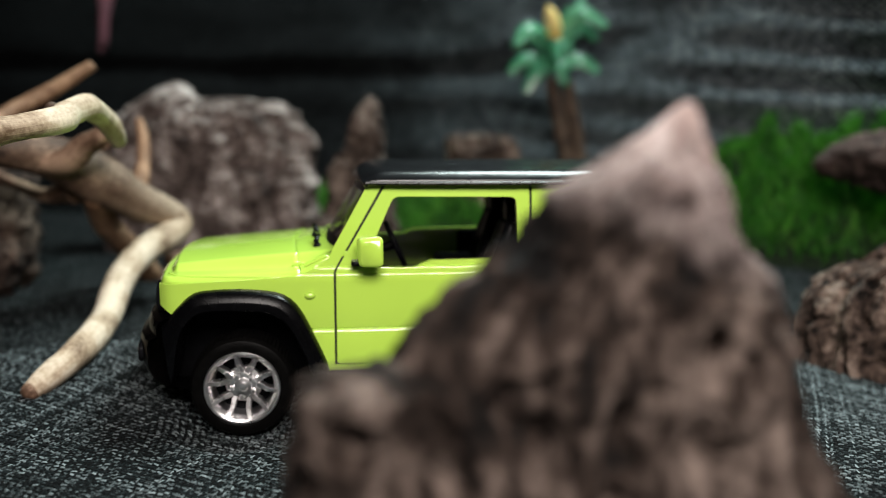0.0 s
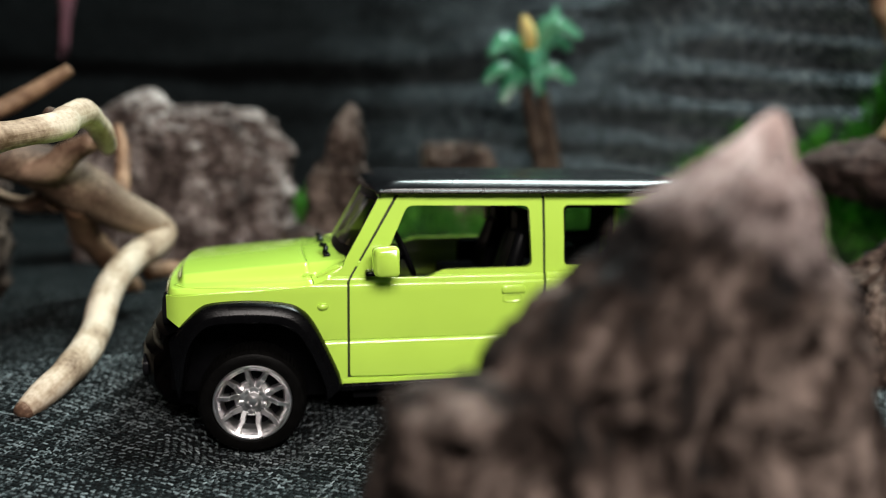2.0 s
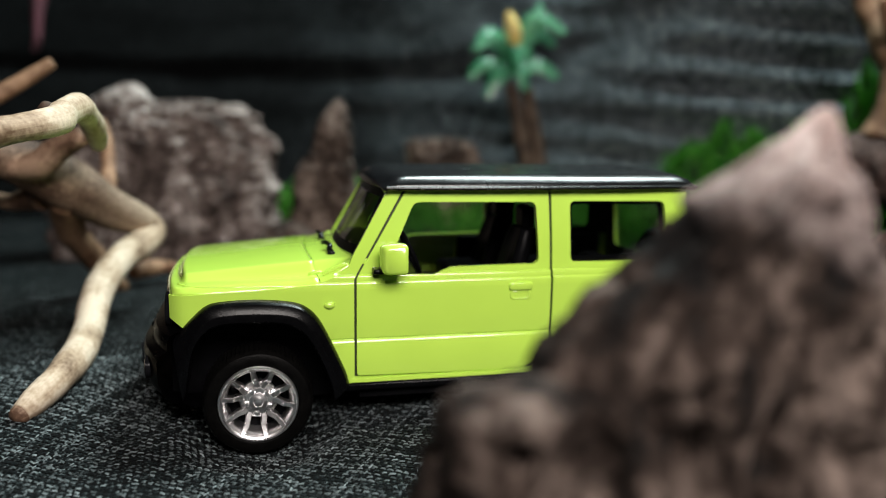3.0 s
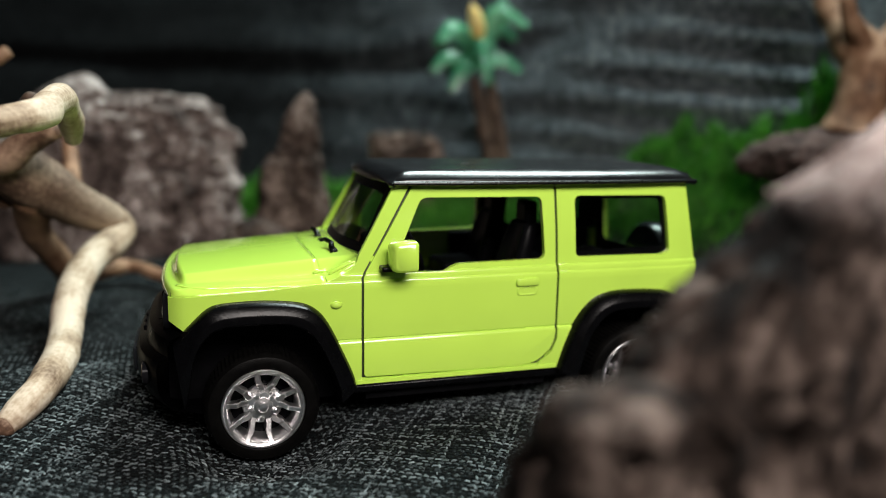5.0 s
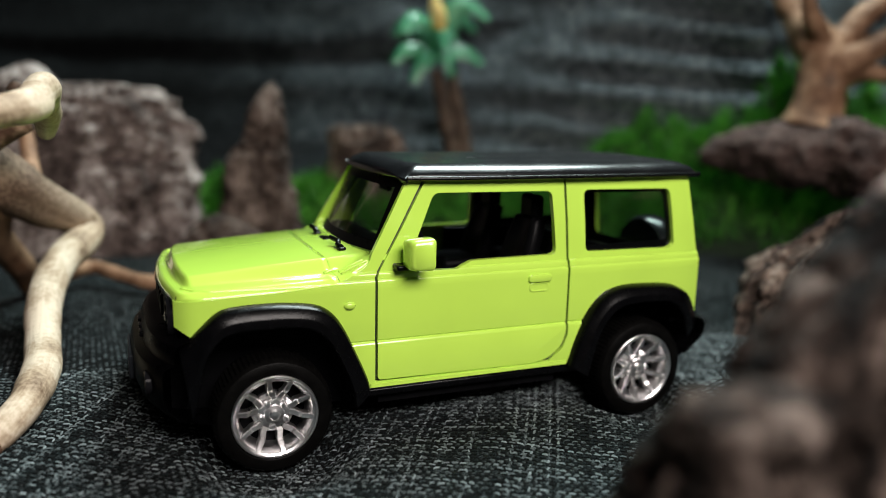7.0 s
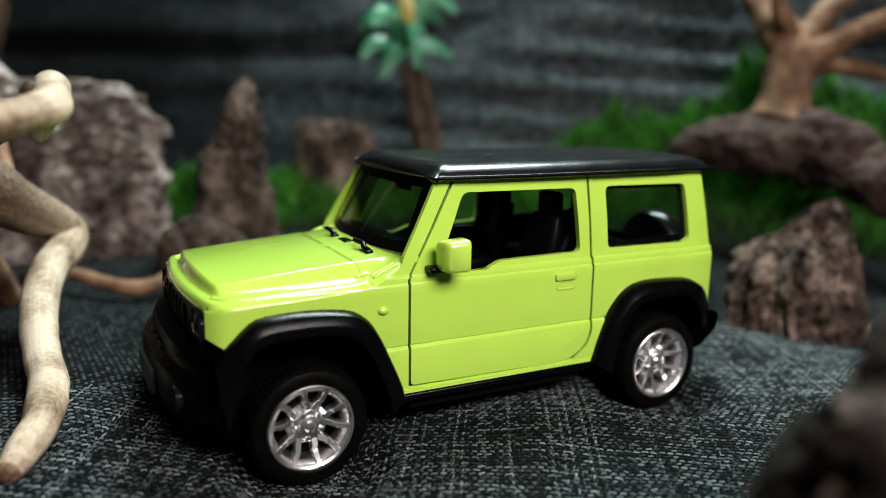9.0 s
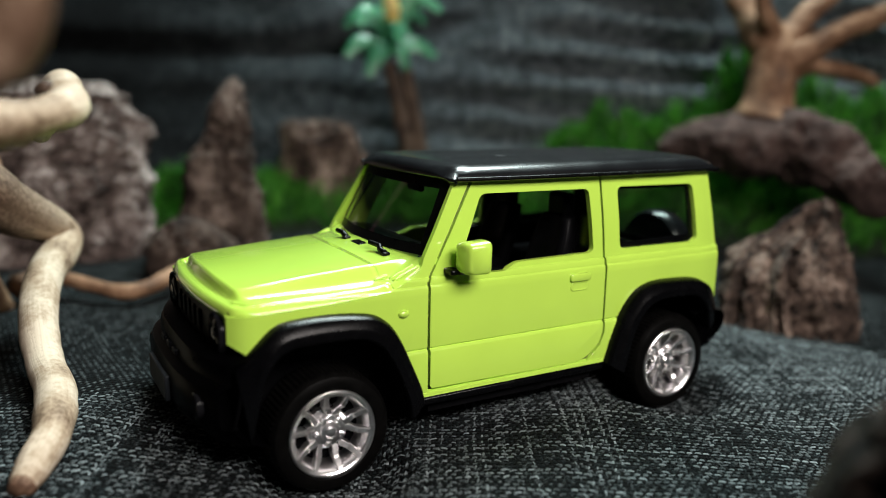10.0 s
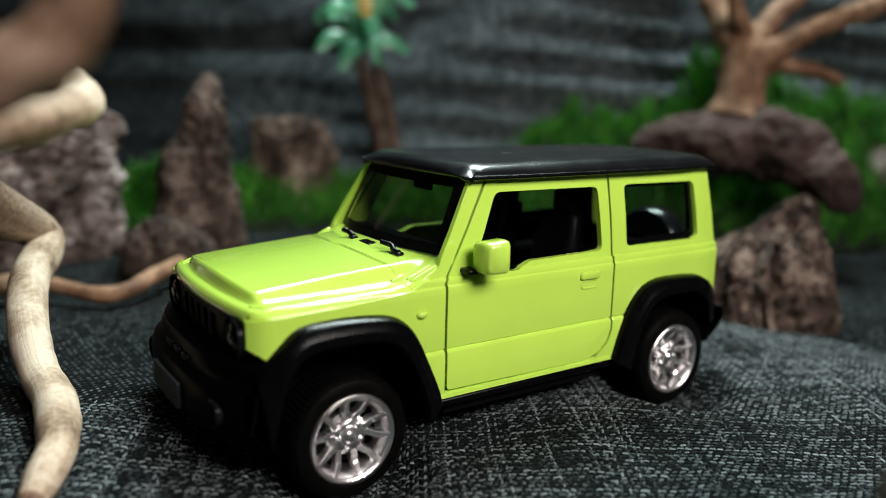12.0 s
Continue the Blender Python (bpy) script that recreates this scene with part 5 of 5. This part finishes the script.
limb([(-0.0855, 0.334, 0.0735, 0.0017), (-0.0835, 0.33, 0.066, 0.0023), (-0.082, 0.322, 0.056, 0.0028), (-0.081, 0.306, 0.048, 0.0037), (-0.083, 0.29, 0.049, 0.0050)], M_WOOD2, seed=18)
limb([(-0.0905, 0.32, 0.067, 0.0015), (-0.0975, 0.312, 0.062, 0.0020), (-0.099, 0.298, 0.058, 0.0029), (-0.092, 0.285, 0.055, 0.0050)], M_WOOD2, seed=21)
limb([(-0.088, 0.284, 0.050, 0.0071), (-0.091, 0.300, 0.036, 0.0051), (-0.088, 0.318, 0.022, 0.0046), (-0.083, 0.334, 0.007, 0.0042)], M_WOOD2, seed=25)
limb([(-0.118, 0.262, 0.065, 0.0052), (-0.1085, 0.27, 0.0655, 0.0046), (-0.0975, 0.27, 0.0608, 0.0046), (-0.0915, 0.267, 0.0615, 0.0044), (-0.085, 0.264, 0.0662, 0.0038), (-0.0765, 0.258, 0.0705, 0.0028)], M_WOOD3, seed=29)
limb([(-0.096, 0.284, 0.050, 0.0050), (-0.108, 0.292, 0.047, 0.0027), (-0.120, 0.298, 0.050, 0.0022), (-0.128, 0.298, 0.054, 0.0017)], M_WOOD3, seed=33)
limb([(-0.078, 0.338, 0.013, 0.0042), (-0.066, 0.348, 0.0125, 0.0028), (-0.056, 0.336, 0.0115, 0.0025), (-0.047, 0.325, 0.0105, 0.0027), (-0.038, 0.3255, 0.0110, 0.0028), (-0.026, 0.337, 0.0125, 0.0030), (-0.014, 0.350, 0.013, 0.0025)], M_WOOD2, seed=37)

# dark worn end of the root, and a dark bead standing in for shade in the upper limb's hook
limb([(-0.0822, 0.1972, 0.0070, 0.0018), (-0.0819, 0.1978, 0.0072, 0.0022), (-0.0815, 0.1984, 0.0074, 0.0024)], M_WOOD3, "worn_end", n=8, segs=20, rough=0.2, seed=41)
limb([(-0.0740, 0.2030, 0.0780, 0.0007), (-0.0724, 0.2030, 0.0786, 0.0015), (-0.0708, 0.2030, 0.0790, 0.0007)], M_TRUNK, "hook_gap_shade", n=8, segs=16, rough=0.2, seed=44)

tree = empty("driftwood_tree", pose(0.2485, 0.300, 0.074), "orange-brown branching driftwood standing on an arched stone", "driftwood")
base = Vector((0.2485, 0.300, 0.074))


def tlimb(points, seed):
    limb([(x - base.x, y - base.y, z - base.z, r) for x, y, z, r in points], M_WOOD2, "limb", tree, 46, 22, 0.16, seed)


tlimb([(0.2475, 0.3005, 0.070, 0.0150), (0.2495, 0.3005, 0.080, 0.0118), (0.2525, 0.303, 0.092, 0.0115), (0.255, 0.305, 0.101, 0.0120), (0.252, 0.311, 0.111, 0.0100), (0.249, 0.318, 0.121, 0.0072), (0.2465, 0.325, 0.134, 0.0058), (0.243, 0.33, 0.155, 0.005)], 1)
tlimb([(0.254, 0.303, 0.097, 0.0095), (0.264, 0.297, 0.103, 0.0082), (0.276, 0.291, 0.110, 0.0062), (0.296, 0.287, 0.118, 0.0055), (0.325, 0.283, 0.127, 0.0052), (0.35, 0.278, 0.136, 0.0042)], 2)
tlimb([(0.255, 0.304, 0.101, 0.009), (0.262, 0.300, 0.113, 0.0062), (0.271, 0.297, 0.124, 0.0052), (0.285, 0.294, 0.136, 0.0048), (0.30, 0.29, 0.152, 0.004)], 3)
tlimb([(0.256, 0.302, 0.092, 0.008), (0.268, 0.296, 0.096, 0.0042), (0.284, 0.289, 0.0945, 0.0040), (0.304, 0.285, 0.0905, 0.0034), (0.307, 0.284, 0.0885, 0.0028)], 4)
tlimb([(0.252, 0.306, 0.107, 0.008), (0.246, 0.303, 0.114, 0.0055), (0.238, 0.300, 0.120, 0.004), (0.232, 0.298, 0.13, 0.003)], 5)


# ---- moss ----
MOSS_LINE = spline([(-0.045, 0.456, 0.018, 0.022), (-0.01, 0.464, 0.018, 0.028), (0.03, 0.468, 0.017, 0.032), (0.08, 0.464, 0.017, 0.032), (0.12, 0.458, 0.019, 0.032), (0.155, 0.443, 0.026, 0.034), (0.19, 0.414, 0.028, 0.042),
                    (0.22, 0.385, 0.028, 0.062), (0.245, 0.362, 0.028, 0.08), (0.272, 0.338, 0.03, 0.096), (0.31, 0.318, 0.036, 0.086), (0.37, 0.302, 0.036, 0.07), (0.46, 0.275, 0.036, 0.055), (0.58, 0.24, 0.036, 0.05)], 120)


def moss_height(x, y):
    """Height of the moss bed over the ground, 0 where there is none."""
    best, width, top = 1e9, 0, 0
    for p in MOSS_LINE:
        d = (p[0] - x) ** 2 + (p[1] - y) ** 2
        if d < best:
            best, width, top = d, p[2], p[3]
    k = 1 - math.sqrt(best) / width
    if k <= 0:
        return 0.0
    h = top * min(1.0, k * 1.25) ** 0.75
    return h * (0.86 + 0.45 * noise.noise(Vector((x * 34, y * 34, 0))) + 0.35 * noise.noise(Vector((x * 120, y * 120, 4))))


gx, gy = np.linspace(-0.06, 0.6, 150), np.linspace(0.14, 0.62, 110)
hgt = {}
inside = []
for i, x in enumerate(gx):
    for j, y in enumerate(gy):
        wy = np.interp(x, [p[0] for p in WALL], [p[1] for p in WALL])
        h = moss_height(x, y) if y < wy + 0.004 else 0.0
        hgt[i, j] = h
        if h > 0.003:
            inside.append((i, j))


def tuft(bm, c, up, length, width, rng):
    a = rng.uniform(0, 2 * math.pi)
    side = Vector((math.cos(a), math.sin(a), 0)) * width
    bend = Vector((rng.uniform(-1, 1), rng.uniform(-1, 1), rng.uniform(-0.4, 0.2))) * length * 0.45
    p0, p1 = c - side, c + side
    q = c + up * length * 0.55 + bend * 0.3
    tip = c + up * length + bend
    v = [bm.verts.new(p) for p in (p0, p1, q + side * 0.8, q - side * 0.8, tip)]
    bm.faces.new((v[0], v[1], v[2], v[3]))
    bm.faces.new((v[3], v[2], v[4]))


def moss_patch(name, spots, count, seed, label, length=(0.005, 0.013)):
    rng = random.Random(seed)
    bm = bmesh.new()
    for _ in range(count):
        c, up = spots(rng)
        d = Vector((up.x + rng.uniform(-0.5, 0.5), up.y + rng.uniform(-0.5, 0.5), up.z + rng.uniform(-0.2, 0.5))).normalized()
        tuft(bm, c, d, rng.uniform(*length), rng.uniform(0.00025, 0.0006), rng)
    return thing(name, bm, M_MOSS, label, "moss", kind="stuff", smooth=0)


def bed_z(x, y):
    """Height of the moss bed between the sampled points."""
    fi, fj = (x - gx[0]) / (gx[1] - gx[0]), (y - gy[0]) / (gy[1] - gy[0])
    i, j = min(max(int(fi), 0), len(gx) - 2), min(max(int(fj), 0), len(gy) - 2)
    a, b = min(max(fi - i, 0), 1), min(max(fj - j, 0), 1)
    return (hgt[i, j] * (1 - a) * (1 - b) + hgt[i + 1, j] * a * (1 - b) + hgt[i, j + 1] * (1 - a) * b + hgt[i + 1, j + 1] * a * b)


def bank_spot(rng):
    i, j = rng.choice(inside)
    x = gx[i] + rng.uniform(-0.5, 0.5) * (gx[1] - gx[0])
    y = gy[j] + rng.uniform(-0.5, 0.5) * (gy[1] - gy[0])
    return Vector((x, y, ground_z(x, y) + bed_z(x, y) - 0.001)), Vector((-0.3, -0.45, 0.7))


moss_patch("moss", bank_spot, 52000, 5, "fluffy bright green moss banked against the cloth")
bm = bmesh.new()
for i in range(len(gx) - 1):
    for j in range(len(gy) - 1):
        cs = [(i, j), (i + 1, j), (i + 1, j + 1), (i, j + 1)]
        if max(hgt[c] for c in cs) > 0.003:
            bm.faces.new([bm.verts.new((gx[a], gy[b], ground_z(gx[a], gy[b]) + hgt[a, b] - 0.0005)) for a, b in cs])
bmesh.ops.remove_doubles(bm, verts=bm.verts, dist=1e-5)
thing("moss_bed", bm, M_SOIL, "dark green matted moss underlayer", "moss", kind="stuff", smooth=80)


# ---- toy palm ----
palm = empty("toy_palm", pose(0.1325, 0.446, 0.004), "green plastic toy palm with two brown stems and a yellow shoot", "toy palm tree")
for dx, top, seed in ((-0.004, (-0.0145, 0.008, 0.092), 1), (0.0045, (-0.0055, 0.006, 0.090), 2)):
    bm = bmesh.new()
    pts = [(dx, 0, 0.0, 0.0055), (dx * 0.9, 0.001, 0.03, 0.0048), (dx * 0.6 + top[0] * 0.4, 0.004, 0.06, 0.0044), (*top, 0.0036)]
    branch(bm, pts, 46, 16, 0.12, seed, 260.0)
    for v in bm.verts:
        k = math.sin(v.co.z * 900)
        v.co.x *= 1 + 0.02 * k
    part("stem", bm, M_TRUNK, palm, smooth=70)


def frond(points, width, cup=0.4, seed=0):
    """A short broad leaf along offsets from the crown, folded at its midrib, with a notched edge."""
    bm = bmesh.new()
    n = 16
    line = [Vector(p) for p in spline(points, n)]
    for sgn in (-1, 1):
        rows = []
        for i, c in enumerate(line):
            t = i / (n - 1)
            d = (line[min(i + 1, n - 1)] - line[max(i - 1, 0)]).normalized()
            across = d.cross(Vector((0, -0.8, 0.6))).normalized()
            up = across.cross(d)
            w = width * math.sin(math.pi * min(1, 0.10 + 0.88 * t)) ** 0.65 * (1 - 0.16 * (i % 2))
            rows.append([c + across * sgn * w * k - up * cup * w * k * k + Vector((0, 0, 0.0004 * noise.noise(Vector((i, k * 3, seed))))) for k in (0, 0.35, 0.7, 1)])
        grid(bm, rows)
    bmesh.ops.remove_doubles(bm, verts=bm.verts, dist=1e-6)
    bmesh.ops.solidify(bm, geom=bm.faces[:], thickness=0.0005)
    for v in bm.verts:
        v.co += Vector((-0.0125, 0.010, 0.106))
    return part("frond", bm, M_FROND, palm, smooth=50)


# each leaf rises from the crown, arches and hangs: (root, arch, tip) offsets and half-width
for k, (mid, top, tip, w) in enumerate((((0.006, -0.003, 0.016), (0.015, -0.006, 0.026), (0.029, -0.009, 0.016), 0.0078), ((0.008, 0.006, 0.014), (0.019, 0.012, 0.020), (0.031, 0.014, 0.010), 0.0075),
                                        ((-0.007, -0.004, 0.010), (-0.017, -0.008, 0.015), (-0.027, -0.010, 0.006), 0.0080), ((-0.006, 0.006, 0.010), (-0.014, 0.013, 0.014), (-0.023, 0.017, 0.006), 0.0070),
                                        ((-0.006, -0.006, -0.003), (-0.013, -0.010, -0.010), (-0.021, -0.012, -0.023), 0.0062), ((-0.010, 0.004, 0.000), (-0.019, 0.004, -0.003), (-0.028, 0.004, -0.011), 0.0060),
                                        ((0.007, -0.004, -0.002), (0.016, -0.008, -0.003), (0.025, -0.010, -0.011), 0.0064), ((0.001, -0.008, -0.003), (0.001, -0.013, -0.009), (0.002, -0.015, -0.019), 0.0050),
                                        ((0.002, 0.008, 0.012), (0.006, 0.016, 0.017), (0.012, 0.024, 0.012), 0.0068), ((-0.001, -0.006, 0.005), (-0.002, -0.010, 0.008), (-0.003, -0.015, -0.003), 0.0055))):
    frond([(0, 0, 0)] + [tuple(0.95 * c for c in p) for p in (mid, top, tip)], w * 0.95, seed=k)
bm = bmesh.new()
branch(bm, [(-0.0132, 0.006, 0.110, 0.0024), (-0.0142, 0.005, 0.1165, 0.0040), (-0.0155, 0.004, 0.1225, 0.0046), (-0.0174, 0.004, 0.1285, 0.0035), (-0.0190, 0.004, 0.1325, 0.0012)], 24, 12, 0.08, 2)
part("shoot", bm, M_YELLOW, palm, "yellow central shoot")
